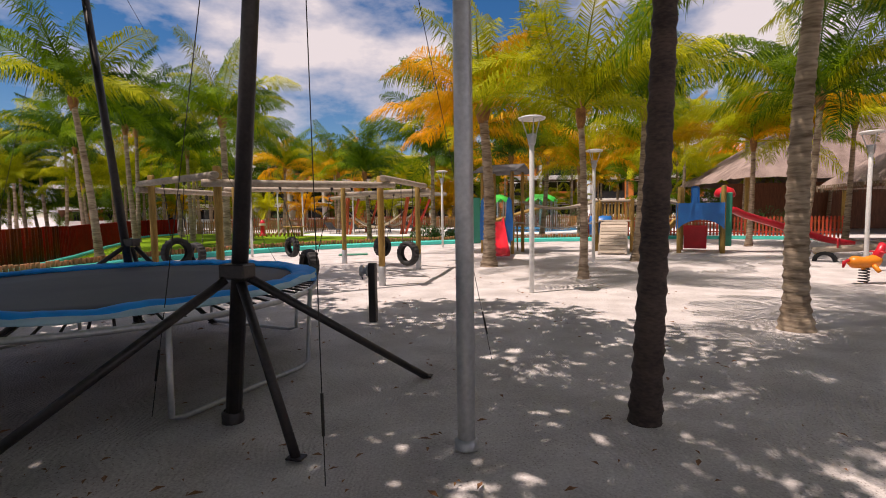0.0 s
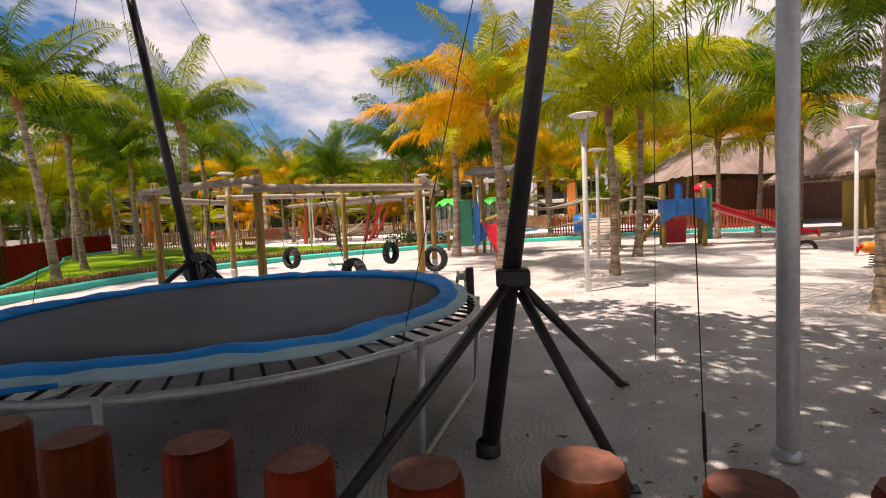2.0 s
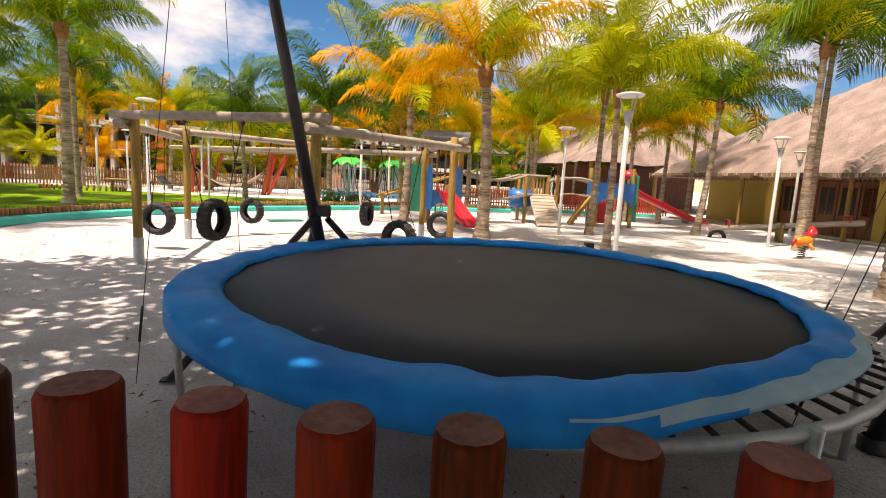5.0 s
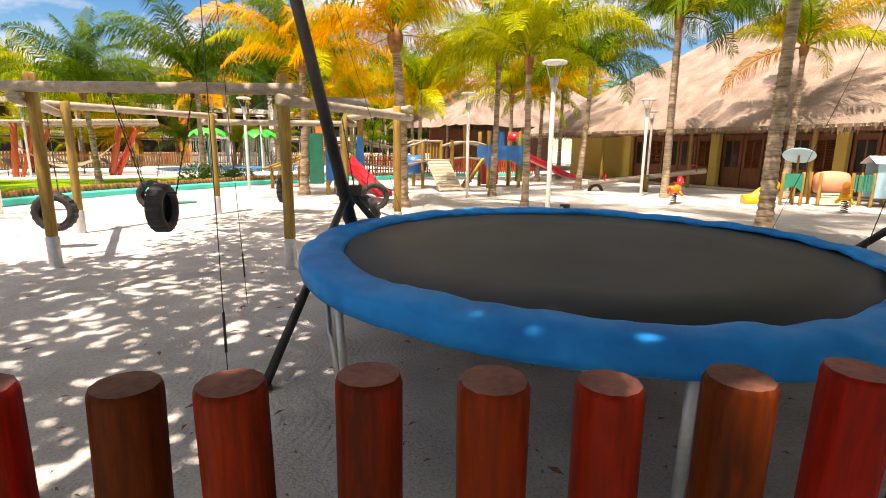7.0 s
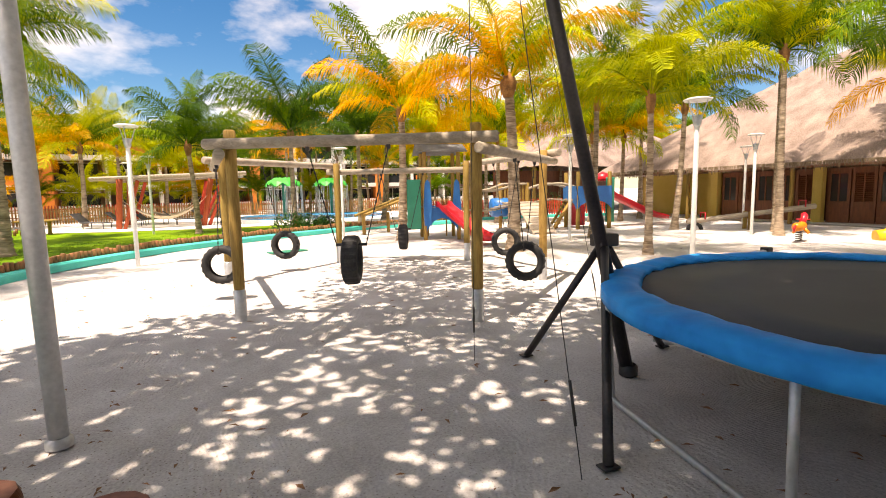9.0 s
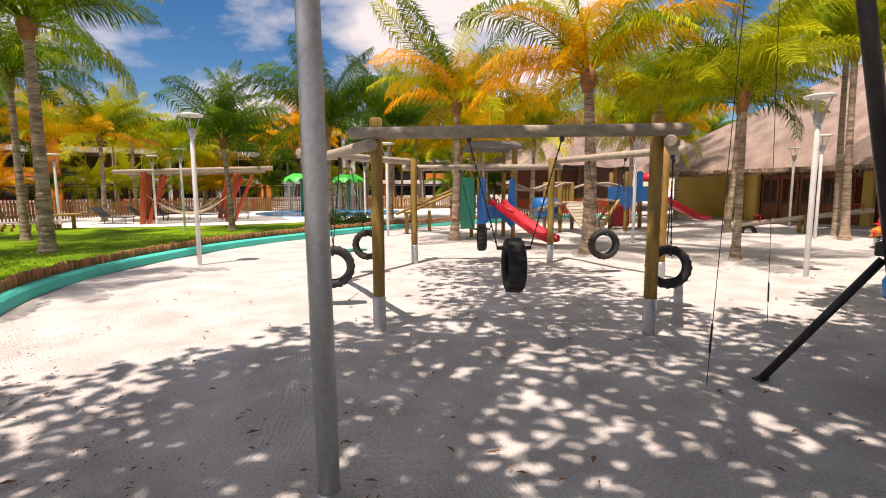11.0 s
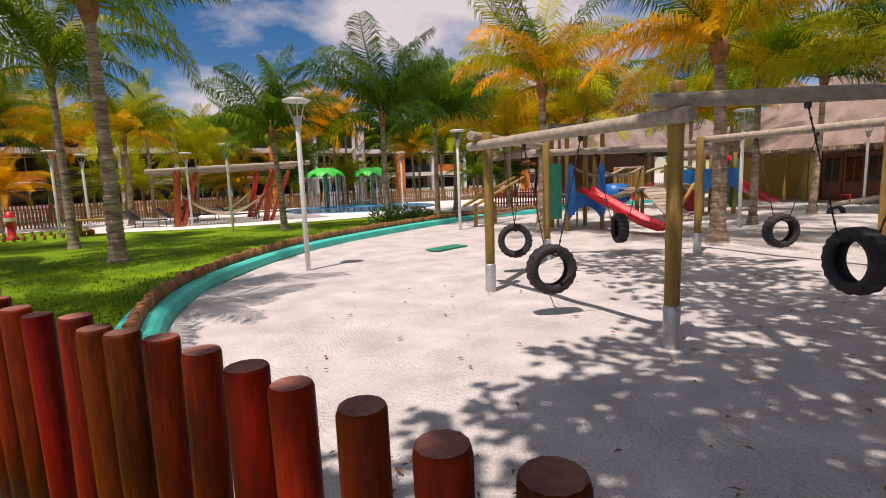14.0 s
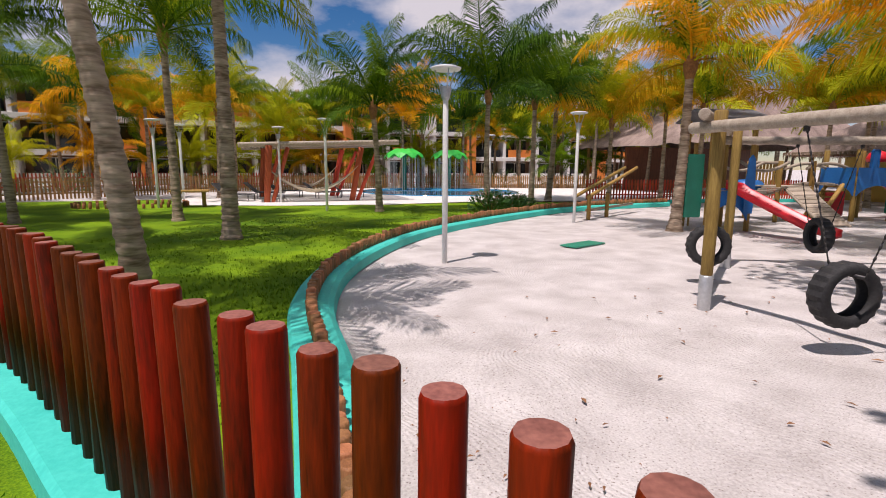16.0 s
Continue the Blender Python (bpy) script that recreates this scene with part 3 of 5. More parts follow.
def shade_tree(x, y, lobes, seed, dense=95):
    """A broadleaf tree behind the walker: a forked trunk and leafy lobes (x, y, z, radius)."""
    rs = random.Random(seed)
    ob = thing("shade_tree", (x, y, 0), "unseen broad-leaved tree added behind the walker for its shade", "tree", "shade trees behind the fence")
    o = Vector((x, y, 0))
    fork = Vector((0.2, 0.4, 2.9))
    bm = bmesh.new()
    tube(bm, [(0, 0, -0.05), (0.05, 0.05, 0.3), (0.08, 0.2, 1.6), fork], [0.3, 0.22, 0.18, 0.16], 12, True, 0.08)
    part("trunk", bm, TRUNK, ob)
    for lx, ly, lz, r in lobes:
        c = Vector((lx, ly, lz)) - o
        bm = bmesh.new()
        mid = fork.lerp(c, 0.5) + Vector((0, 0, 0.7))
        tube(bm, [fork - Vector((0, 0, 0.1)), mid, c], [0.11, 0.08, 0.035], 8, True, 0.08)
        for k in range(9):
            a = rs.uniform(0, 6.28)
            e = c + Vector((math.cos(a) * r * 0.8, math.sin(a) * r * 0.8, rs.uniform(-0.2, 0.5)))
            tube(bm, [mid.lerp(c, 0.7), (mid.lerp(c, 0.7) + e) / 2 + Vector((0, 0, 0.15)), e], [0.03, 0.02, 0.006], 5)
        part("limb", bm, TRUNK, ob)
        vs, fs = [], []
        for k in range(dense):
            a, u = rs.uniform(0, 6.28), rs.random() ** 0.5
            q = c + Vector((math.cos(a) * r * u, math.sin(a) * r * u, rs.uniform(-0.35, 0.45) * r * (1.1 - u)))
            for j in range(13):
                p = q + Vector((rs.gauss(0, 0.17), rs.gauss(0, 0.17), rs.gauss(0, 0.12)))
                d = Vector((rs.uniform(-1, 1), rs.uniform(-1, 1), rs.uniform(-0.4, 0.3))).normalized()
                t = d.cross(Vector((rs.uniform(-0.4, 0.4), rs.uniform(-0.4, 0.4), 1))).normalized()
                l, w = rs.uniform(0.15, 0.26), rs.uniform(0.05, 0.085)
                n = len(vs)
                vs += [p, p + d * l * 0.45 + t * w, p + d * l, p + d * l * 0.45 - t * w]
                fs.append((n, n + 1, n + 2, n + 3))
        me = bpy.data.meshes.new("leaf_crown")
        me.from_pydata(vs, [], fs)
        me.materials.append(SHRUB)
        part("leaf_crown", me, None, ob)


def over(sx, sy, h, r):
    """The lobe whose shade falls round (sx, sy)."""
    return (sx + SUN_DIR.x / SUN_DIR.z * h, sy + SUN_DIR.y / SUN_DIR.z * h, h, r)


shade_tree(3.4, 0.7, [over(5.4, 4.4, 6.4, 2.2), over(2.9, 5.0, 6.8, 2.2), over(4.6, 7.0, 7.4, 2.0)], 1, 135)
shade_tree(-1.3, 0.8, [over(0.4, 4.6, 6.5, 2.2), over(-1.6, 6.6, 7.2, 2.1), over(1.0, 7.6, 8.0, 2.2), over(-0.6, 9.4, 8.8, 2.0), over(-2.4, 4.8, 6.8, 1.8)], 2, 170)
shade_tree(-6.6, 1.5, [over(-3.2, 5.4, 7.0, 2.1), over(-5.2, 5.0, 6.6, 2.1), over(-3.9, 8.0, 8.2, 2.2), over(-4.4, 6.3, 7.6, 2.0), over(-2.2, 7.2, 8.0, 1.9)], 3, 240)
shade_tree(-10.2, 3.4, [over(-6.4, 7.6, 7.4, 2.1), over(-8.2, 7.0, 6.8, 2.0), over(-5.3, 10.4, 9.0, 2.0)], 4)
shade_tree(-12.6, 5.7, [over(-8.8, 9.2, 7.8, 2.1), over(-7.2, 11.2, 9.0, 2.0), over(-10.4, 8.8, 7.2, 1.7), over(-5.4, 13.2, 9.6, 2.0), over(-4.6, 15.6, 10.4, 1.8), over(-10.9, 10.7, 8.4, 1.7), over(-9.2, 11.3, 9.0, 1.6)], 5, 78)

# more unseen trees, added to block sky and bounced light on the near sand
for i, sx in enumerate((-9.5, -6.0, -2.6, 0.8, 4.2, 7.8)):
    south = 1.6 if i == 0 else 0.0
    shade_tree(sx - 1.6, south - 4.2, [over(sx, south + 1.6, 6.8, 2.2), over(sx + 1.4, south - 1.2, 7.2, 2.2), over(sx - 1.0, south - 4.0, 7.0, 2.3), over(sx + 1.0, south - 6.6, 6.6, 2.3)], 30 + i, 170)

# far belt of palms in front of the hotel
rng = random.Random(21)


def crown_mesh(key, seed):
    """A whole far crown in one mesh."""
    r = random.Random(seed)
    vs, fs = [], []
    for i in range(22):
        t = i / 22
        src = FROND[key if r.random() < 0.75 else "lime"][0 if t < 0.2 else 1 if t < 0.5 else 2 if t < 0.8 else 3]
        k = r.uniform(0.85, 1.2)
        m = pose(0, 0, 0, r.uniform(-14, 14), r.uniform(-10, 8), i * 137.5) @ Matrix.Diagonal((k, k, k, 1))
        o = len(vs)
        vs += [m @ v.co for v in src.vertices]
        fs += [tuple(o + j for j in p.vertices) for p in src.polygons]
    me = bpy.data.meshes.new("crown")
    me.from_pydata(vs, [], fs)
    me.materials.append({"green": LEAF_GREEN, "dark": LEAF_DARK, "gold": LEAF_GOLD, "lime": LEAF_LIME}[key])
    return me


CROWNS = [(k, crown_mesh(k, i)) for i, k in enumerate(("green", "lime", "gold", "lime", "dark", "green"))]
far_trunks = [trunk_mesh(h, 0.14, 0.09, 0.3, 0.1, 0.7) for h in (4.0, 5.4, 6.8, 1.9)]


def far_palm(x, y, k, c, size):
    me, top = far_trunks[k]
    key, cm = CROWNS[c]
    ob = thing("palm_tree", (x, y, 0), {"gold": "distant coconut palm with yellow-orange crown", "dark": "distant coconut palm with dark green crown", "green": "distant coconut palm with green crown", "lime": "distant coconut palm with lime crown"}[key],
               "palm tree", "palms in front of the hotel", rz=rng.uniform(0, 360))
    part("trunk", me, None, ob)
    part("crown", cm, None, ob, m=Matrix.Translation(top) @ Matrix.Diagonal((size, size, size, 1)))


for i in range(38):
    x = -52 + 84 * i / 37 + rng.uniform(-0.8, 0.8)
    far_palm(x, rng.uniform(47.5, 57), rng.choice((0, 1, 1, 2)), rng.randrange(6), rng.uniform(1.0, 1.5))
for i in range(22):
    x = -50 + i * 0.95
    far_palm(x, 26 + (x + 50) * 0.35 + rng.uniform(-3, 8), rng.choice((0, 0, 1, 2)), rng.choice((0, 1, 1, 5, 3, 4, 2)), rng.uniform(1.0, 1.5))
for i in range(22):
    x = -34 + 48 * i / 21 + rng.uniform(-0.6, 0.6)
    far_palm(x, 50.6 - 0.012 * (x + 6) ** 2 + rng.uniform(-0.6, 3.5), rng.choice((3, 3, 3, 0)), rng.choice((1, 2, 3, 5, 0)), rng.uniform(0.7, 1.05))
for i in range(14):
    far_palm(-52 + 1.3 * i, 33 + 0.7 * i + rng.uniform(-1.5, 2.5), rng.choice((3, 3, 0)), rng.choice((0, 1, 5, 4)), rng.uniform(0.9, 1.2))
for i in range(16):
    far_palm(8 + i * 1.9, rng.uniform(40, 52), rng.choice((0, 1, 2)), rng.randrange(6), rng.uniform(1.0, 1.4))

# ---- log fence in front of the walker ----


def fence_log(h, r, seed, end=True):
    bm = bmesh.new()
    n = 12
    rs = random.Random(seed)
    pts = [(0, 0, 0), (rs.uniform(-.004, .004), rs.uniform(-.004, .004), h * 0.5), (0, 0, h - 0.012)]
    rings = tube(bm, pts, [r * 1.02, r * rs.uniform(0.97, 1.03), r], n, True, 0.05)
    top = [bm.verts.new(v.co * 1.0 + Vector((-v.co.x * 0.09, -v.co.y * 0.09, 0.012))) for v in rings[-1]]
    old = [f for f in bm.faces if all(v in rings[-1] for v in f.verts)]
    bmesh.ops.delete(bm, geom=old, context="FACES_ONLY")
    for k in range(n):
        bm.faces.new((rings[-1][k], rings[-1][(k + 1) % n], top[(k + 1) % n], top[k])).smooth = True
    f = bm.faces.new(top)
    f.material_index = 1
    bmesh.ops.recalc_face_normals(bm, faces=bm.faces)
    return to_mesh("fence_log", bm, [LOGRED, LOGEND])


LOGS = [fence_log(1.13, 0.050 + 0.003 * (i % 3), i) for i in range(5)]
log_fence = thing("log_fence", (-6, 4.1, 0), "fence of upright red-stained round logs on a turquoise plinth", "fence", kind="structure")
rng = random.Random(8)
fine_fence = spline(FENCE, 0.01)
anchors = [min(range(len(fine_fence)), key=lambda i: (fine_fence[i].x - x) ** 2 + (fine_fence[i].y - y) ** 2) for x, y in FENCE[:19]]
placed = []
for a, b, gaps in zip(anchors, anchors[1:], FENCE_GAPS):
    placed += [fine_fence[a + round((b - a) * k / gaps)] for k in range(gaps)]
k = anchors[-1]
while fine_fence[k].y < 16.5:
    placed.append(fine_fence[k])
    k += 20
tall = Matrix.Translation((6, -4.1, 0))
for p in placed:
    z = 0.175 + rng.uniform(-0.010, 0.010)
    part("log", LOGS[rng.randrange(5)], None, log_fence, m=tall @ Matrix.Translation((p.x + rng.uniform(-.004, .004), p.y + rng.uniform(-.004, .004), z)) @ pose(0, 0, 0, rng.uniform(-1, 1), rng.uniform(-1, 1), rng.uniform(0, 360)))
far_logs = [q for q in spline(FENCE, 0.16) if q.y >= 16.5]
vs, fs = [], []
src = LOGS[0]
for p in far_logs:
    m = Matrix.Translation((p.x + 6, p.y - 4.1, 0.14 + rng.uniform(-.015, .015)))
    o = len(vs)
    vs += [m @ v.co for v in src.vertices]
    fs += [tuple(o + j for j in f.vertices) for f in src.polygons]
me = bpy.data.meshes.new("far_logs")
me.from_pydata(vs, [], fs)
me.materials.append(LOGRED)
tagged(part("far_logs", me, None, log_fence, "close-set red-stained logs further along"), kind="stuff")

# ---- lawn edging logs ----
EDGE = []
for i in range(4):
    EDGE.append(to_mesh("edging_log", log((0, 0, 0), (0, 0, 0.2 + 0.012 * i), 0.056, 8, 0.06, 1), EDGELOG))
edging = thing("log_edging", (-12, 18, 0), "row of short upright log offcuts edging the lawn", "edging", kind="structure")
for p in spline(KERB, 0.135)[4:300]:
    part("edging_log", EDGE[rng.randrange(4)], None, edging, m=Matrix.Translation((p.x + 12 - 0.02, p.y - 18 + 0.01, 0.15 + rng.uniform(-.02, .015))) @ pose(0, 0, 0, rng.uniform(-2, 2), rng.uniform(-2, 2), rng.uniform(0, 360)))

# ---- swing frame ----
HEX = [(-8.43, 12.26), (-5.58, 10.75), (-3.08, 12.89), (-3.11, 16.08), (-5.97, 17.46), (-8.54, 15.51)]
swing_frame = thing("swing_frame", (-5.8, 14.1, 0), "six-sided tyre swing frame of round weathered timber posts and beams", "swing frame")
inv = Matrix.Translation((5.8, -14.1, 0))
for i, (x, y) in enumerate(HEX):
    part("post", log((x, y, 0.42), (x, y, 2.55 if i < 2 else 2.42), 0.074), POSTWOOD, swing_frame, m=inv)
    part("steel_shoe", log((x, y, -0.1), (x, y, 0.43), 0.080, 12, 0.0, 2), GALV, swing_frame, "grey galvanised sleeve at the post foot", m=inv)
for i in range(6):
    a, b = Vector((*HEX[i], 0)), Vector((*HEX[(i + 1) % 6], 0))
    d = (b - a).normalized()
    z = 2.36 if i in (0, 2, 4) else 2.22
    s = Vector((d.y, -d.x, 0)) * 0.15
    part("beam", log(a - d * 0.28 + s + Vector((0, 0, z)), b + d * 0.28 + s + Vector((0, 0, z)), 0.070), GREYWOOD, swing_frame, m=inv)


def tyre_mesh(r=0.32, w=0.105):
    """A treaded tyre standing in the xz plane."""
    bm = bmesh.new()
    n = 40
    prof = [(r * 0.60, -w * 0.55), (r * 0.66, -w * 0.9), (r * 0.84, -w), (r * 0.96, -w * 0.85), (r, -w * 0.5), (r, 0), (r, w * 0.5), (r * 0.96, w * 0.85), (r * 0.84, w), (r * 0.66, w * 0.9), (r * 0.60, w * 0.55), (r * 0.63, w * 0.4), (r * 0.88, w * 0.6), (r * 0.88, -w * 0.6), (r * 0.63, -w * 0.4)]
    rings = []
    for k in range(n):
        a = 2 * math.pi * k / n
        g = 0.955 if k % 2 else 1.0
        rings.append([bm.verts.new((math.cos(a) * (q * g if 3 <= j <= 7 else q), y, math.sin(a) * (q * g if 3 <= j <= 7 else q))) for j, (q, y) in enumerate(prof)])
    m = len(prof)
    for k in range(n):
        A, B = rings[k], rings[(k + 1) % n]
        for j in range(m):
            f = bm.faces.new((A[j], A[(j + 1) % m], B[(j + 1) % m], B[j]))
            f.smooth = not 3 <= j <= 7
    bmesh.ops.recalc_face_normals(bm, faces=bm.faces)
    return to_mesh("tyre", bm, RUBBER)


TYRE = tyre_mesh()
tyre_turn = [96, -80, -115, -89, 113, 73]
for i in range(6):
    a, b = Vector((*HEX[i], 0)), Vector((*HEX[(i + 1) % 6], 0))
    mid = (a + b) / 2
    d = (b - a).normalized()
    s = Vector((d.y, -d.x, 0)) * 0.15
    zt = 2.30 if i in (0, 2, 4) else 2.16
    yaw = math.degrees(math.atan2(d.y, d.x)) + tyre_turn[i]
    zc = 0.84 if i == 0 else 0.58
    c = mid + s + Vector((0, 0, zc))
    sw = thing("tyre_swing", c, "black rubber tyre swing hung on chains from a timber beam", "swing", "tyre swings", rz=yaw)
    part("tyre", TYRE, None, sw)
    part("seat_bar", rod((0, -0.2, 0.2), (0, 0.2, 0.2), 0.02), BLACKPOLE, sw, "dark crossbar through the tyre")
    for k in (-1, 1):
        top = Matrix.Rotation(-radians(yaw), 3, "Z") @ (d * 0.52 * k + Vector((0, 0, zt - zc - 0.03)))
        bm = bmesh.new()
        q0, q1 = Vector((0.0, 0.19 * k, 0.2)), top
        if (Matrix.Rotation(-radians(yaw), 3, "Z") @ (d * k)).y * k < 0:
            q0.y = -q0.y
        nl = 26
        for j in range(nl):
            u = q0.lerp(q1, (j + 0.5) / nl)
            dd = (q1 - q0).normalized() * ((q1 - q0).length / nl * 0.62)
            tube(bm, [u - dd, u, u + dd], [0.006, 0.013 if j % 2 else 0.008, 0.006], 5)
        part("chain", bm, CABLE, sw, "dark hanging chain")
        bm = bmesh.new()
        box(bm, (0.05, 0.05, 0.1), Matrix.Translation(top + Vector((0, 0, 0.02))), 0.01)
        part("hanger", bm, BLACKPOLE, sw)

# ---- trampoline ----
TC, TR, TZ = (-4.03, 6.76), 2.21, 0.90
tramp = thing("trampoline", (*TC, 0), "large round trampoline with dark mat and blue vinyl safety pad", "trampoline")
bm = bmesh.new()
lathe(bm, [(0, TZ - 0.03), (0.7, TZ - 0.028), (1.3, TZ - 0.015), (TR - 0.27, TZ), (TR - 0.27, TZ - 0.01), (0, TZ - 0.04)], 64)
part("mat", bm, MAT, tramp, "dark woven jumping mat with a few dry leaves")
bm = bmesh.new()
n = 180
rings = []
slips = []
for k in range(n):
    a = 2 * math.pi * k / n
    ca, sa = math.cos(a), math.sin(a)
    # the pad has slid inward on one side, baring its pale foam, the springs and the rim
    slip = min(1.0, max(0.0, (math.cos(a - radians(-34)) - 0.22) / 0.55))
    slip = slip * slip * (3 - 2 * slip)
    slips.append(slip)
    rag = 0.03 * noise.noise(Vector((ca * 3.1, sa * 3.1, 4.0))) + 0.012 * noise.noise(Vector((ca * 11, sa * 11, 1.0)))
    ri = TR - 0.28 - 0.09 * slip + rag
    ro = TR + 0.035 - 0.15 * slip + rag * 0.5
    rb = ro - 0.085 * slip * (1 + 0.9 * noise.noise(Vector((ca * 6, sa * 6, 7.0))))
    fold = 0.030 * max(0.0, noise.noise(Vector((ca * 9, sa * 9, 2.0))))
    ring = []
    for u, z in ((ri, 0.012), (ri + (rb - ri) * 0.10, 0.045), (ri + (rb - ri) * 0.35, 0.062), (ri + (rb - ri) * 0.65, 0.060), (ri + (rb - ri) * 0.90, 0.045), (rb, 0.022 + 0.01 * slip),
                 (rb + (ro - rb) * 0.5, 0.005 + 0.025 * slip), (ro, -0.035 + 0.04 * slip), (ro, -0.085 + 0.07 * slip), (ro - 0.03, -0.09 + 0.07 * slip), (ri + 0.08, 0.004)):
        w = 0.016 * noise.noise(Vector((ca * 4, sa * 4, u * 3))) + 0.012 * noise.noise(Vector((ca * 15, sa * 15, u * 7))) - fold * (0 if z < 0.01 else 1)
        ring.append(bm.verts.new(((u + 0.5 * w) * ca, (u + 0.5 * w) * sa, TZ + z + w)))
    rings.append(ring)
m = len(rings[0])
for k in range(n):
    A, B = rings[k], rings[(k + 1) % n]
    for j in range(m):
        f = bm.faces.new((A[j], A[(j + 1) % m], B[(j + 1) % m], B[j]))
        f.smooth = True
        f.material_index = 1 if (j == 5 and slips[k] > 0.10) or (j == 6 and slips[k] > 0.40) or (j in (7, 8) and slips[k] > 0.75) else 0
bmesh.ops.recalc_face_normals(bm, faces=bm.faces)
part("safety_pad", bm, [PAD, PADSKIRT], tramp, "wrinkled blue vinyl pad slid inward with pale foam showing")
bm = bmesh.new()
ringp = [((TR - 0.03) * math.cos(2 * math.pi * k / 48), (TR - 0.03) * math.sin(2 * math.pi * k / 48), TZ - 0.09) for k in range(49)]
tube(bm, ringp, 0.028, 8, False)
part("rim_tube", bm, GALV, tramp, "galvanised steel rim tube")
SPRING = to_mesh("spring", rod((TR - 0.34, 0, TZ - 0.03), (TR - 0.05, 0, TZ - 0.075), 0.011, 6), CABLE)
for k in range(84):
    part("spring", SPRING, None, tramp, m=pose(0, 0, 0, 0, 0, 360 * k / 84))
for k in range(4):
    a0, a1 = radians(-42 + 90 * k + 8), radians(-42 + 90 * k + 52)
    bm = bmesh.new()
    P = [(TR * math.cos(a0), TR * math.sin(a0), TZ - 0.06), (TR * 0.98 * math.cos(a0), TR * 0.98 * math.sin(a0), 0.06), (TR * 0.96 * math.cos(a0 + 0.05), TR * 0.96 * math.sin(a0 + 0.05), 0.025),
         (TR * 0.96 * math.cos(a1 - 0.05), TR * 0.96 * math.sin(a1 - 0.05), 0.025), (TR * 0.98 * math.cos(a1), TR * 0.98 * math.sin(a1), 0.06), (TR * math.cos(a1), TR * math.sin(a1), TZ - 0.06)]
    tube(bm, P, 0.024, 8)
    part("leg", bm, GALV, tramp, "bent steel W-leg")

# ---- leaning bungee poles ----


def bungee_pole(base, hub, top, feet, name="bungee_pole"):
    ob = thing(name, (*base, 0), "black steel pole leaning outward on splayed tripod legs", "pole", "bungee poles beside the trampoline")
    o = Vector((*base, 0))
    b, h, t = Vector((0, 0, -0.02)), Vector(hub) - o, Vector(top) - o
    up = h + (t - h) * (5.4 / (t - h).length)
    part("mast", rod(b, up, 0.062, 12, 0.05), BLACKPOLE, ob)
    bm = bmesh.new()
    lathe(bm, [(0.085, 0.0), (0.085, 0.08), (0.066, 0.1)], 12)
    part("foot_collar", bm, BLACKPOLE, ob)
    bm = bmesh.new()
    box(bm, (0.21, 0.16, 0.11), Matrix.Translation(h), 0.012)
    part("hub_bracket", bm, BLACKPOLE, ob, "square black hub bracket")
    for f in feet:
        f = Vector((*f, 0)) - o
        d = (f - h).normalized()
        part("leg", rod(h + d * 0.1, f, 0.034, 10), BLACKPOLE, ob)
        bm = bmesh.new()
        box(bm, (0.12, 0.09, 0.015), Matrix.Translation(f + Vector((0, 0, 0.01))), 0.004)
        part("foot_plate", bm, BLACKPOLE, ob)
    return o + up


tip_a = bungee_pole((-1.80, 5.70), (-1.60, 5.55, 1.22), (-1.34, 5.42, 2.95), [(-0.56, 7.02), (-1.0, 5.24), (-2.79, 4.22)])
tip_b = bungee_pole((-5.25, 8.4), (-5.44, 8.53, 1.24), (-5.84, 8.67, 3.1), [(-5.80, 9.25), (-6.50, 7.25), (-4.35, 8.85)])
for tip, feet in ((tip_a, [(-0.67, 4.99), (-0.0, 7.79), (-2.56, 5.7)]), (tip_b, [(-6.72, 7.22), (-6.33, 9.38), (-3.79, 10.5)])):
    for f in feet:
        w = thing("guy_wire", (*f, 0), "thin dark guy wire with turnbuckle, pegged into the sand", "guy wire", "guy wires")
        e = tip - Vector((*f, 0))
        part("wire", rod((0, 0, -0.03), e, 0.0035, 5), CABLE, w)
        part("turnbuckle", rod(e * 0.045, e * 0.085, 0.010, 6), CABLE, w)

winch = thing("winch_post", (-1.98, 9.36, 0), "short black steel post with a small winch", "post")
bm = bmesh.new()
box(bm, (0.11, 0.11, 0.9), Matrix.Translation((0, 0, 0.43)), 0.01)
part("post", bm, BLACKPOLE, winch)
bm = bmesh.new()
lathe(bm, [(0, -0.06), (0.09, -0.06), (0.09, -0.04), (0.05, -0.03), (0.05, 0.03), (0.09, 0.04), (0.09, 0.06), (0, 0.06)], 14)
part("drum", bm, GALV, winch, m=Matrix.Translation((-0.12, 0, 0.76)) @ pose(0, 0, 0, 0, 90, 0))
part("crank", rod((-0.18, 0, 0.76), (-0.2, 0.1, 0.62), 0.012), BLACKPOLE, winch)

# ---- galvanised poles near the fence ----
for x, y, tilt in ((0.09, 5.62, 0.0), (-9.70, 9.08, -0.6)):
    p = thing("steel_pole", (x, y, 0), "tall plain grey galvanised steel pole standing in the sand", "pole", "shade poles")
    part("shaft", log((0, 0, -0.05), (math.sin(radians(tilt)) * 6, 0, 6.2), 0.062, 16, 0.0, 3), GALV, p)
    bm = bmesh.new()
    lathe(bm, [(0.085, 0), (0.085, 0.05), (0.064, 0.07)], 16)
    part("base_ring", bm, GALV, p)

# ---- garden lamps ----


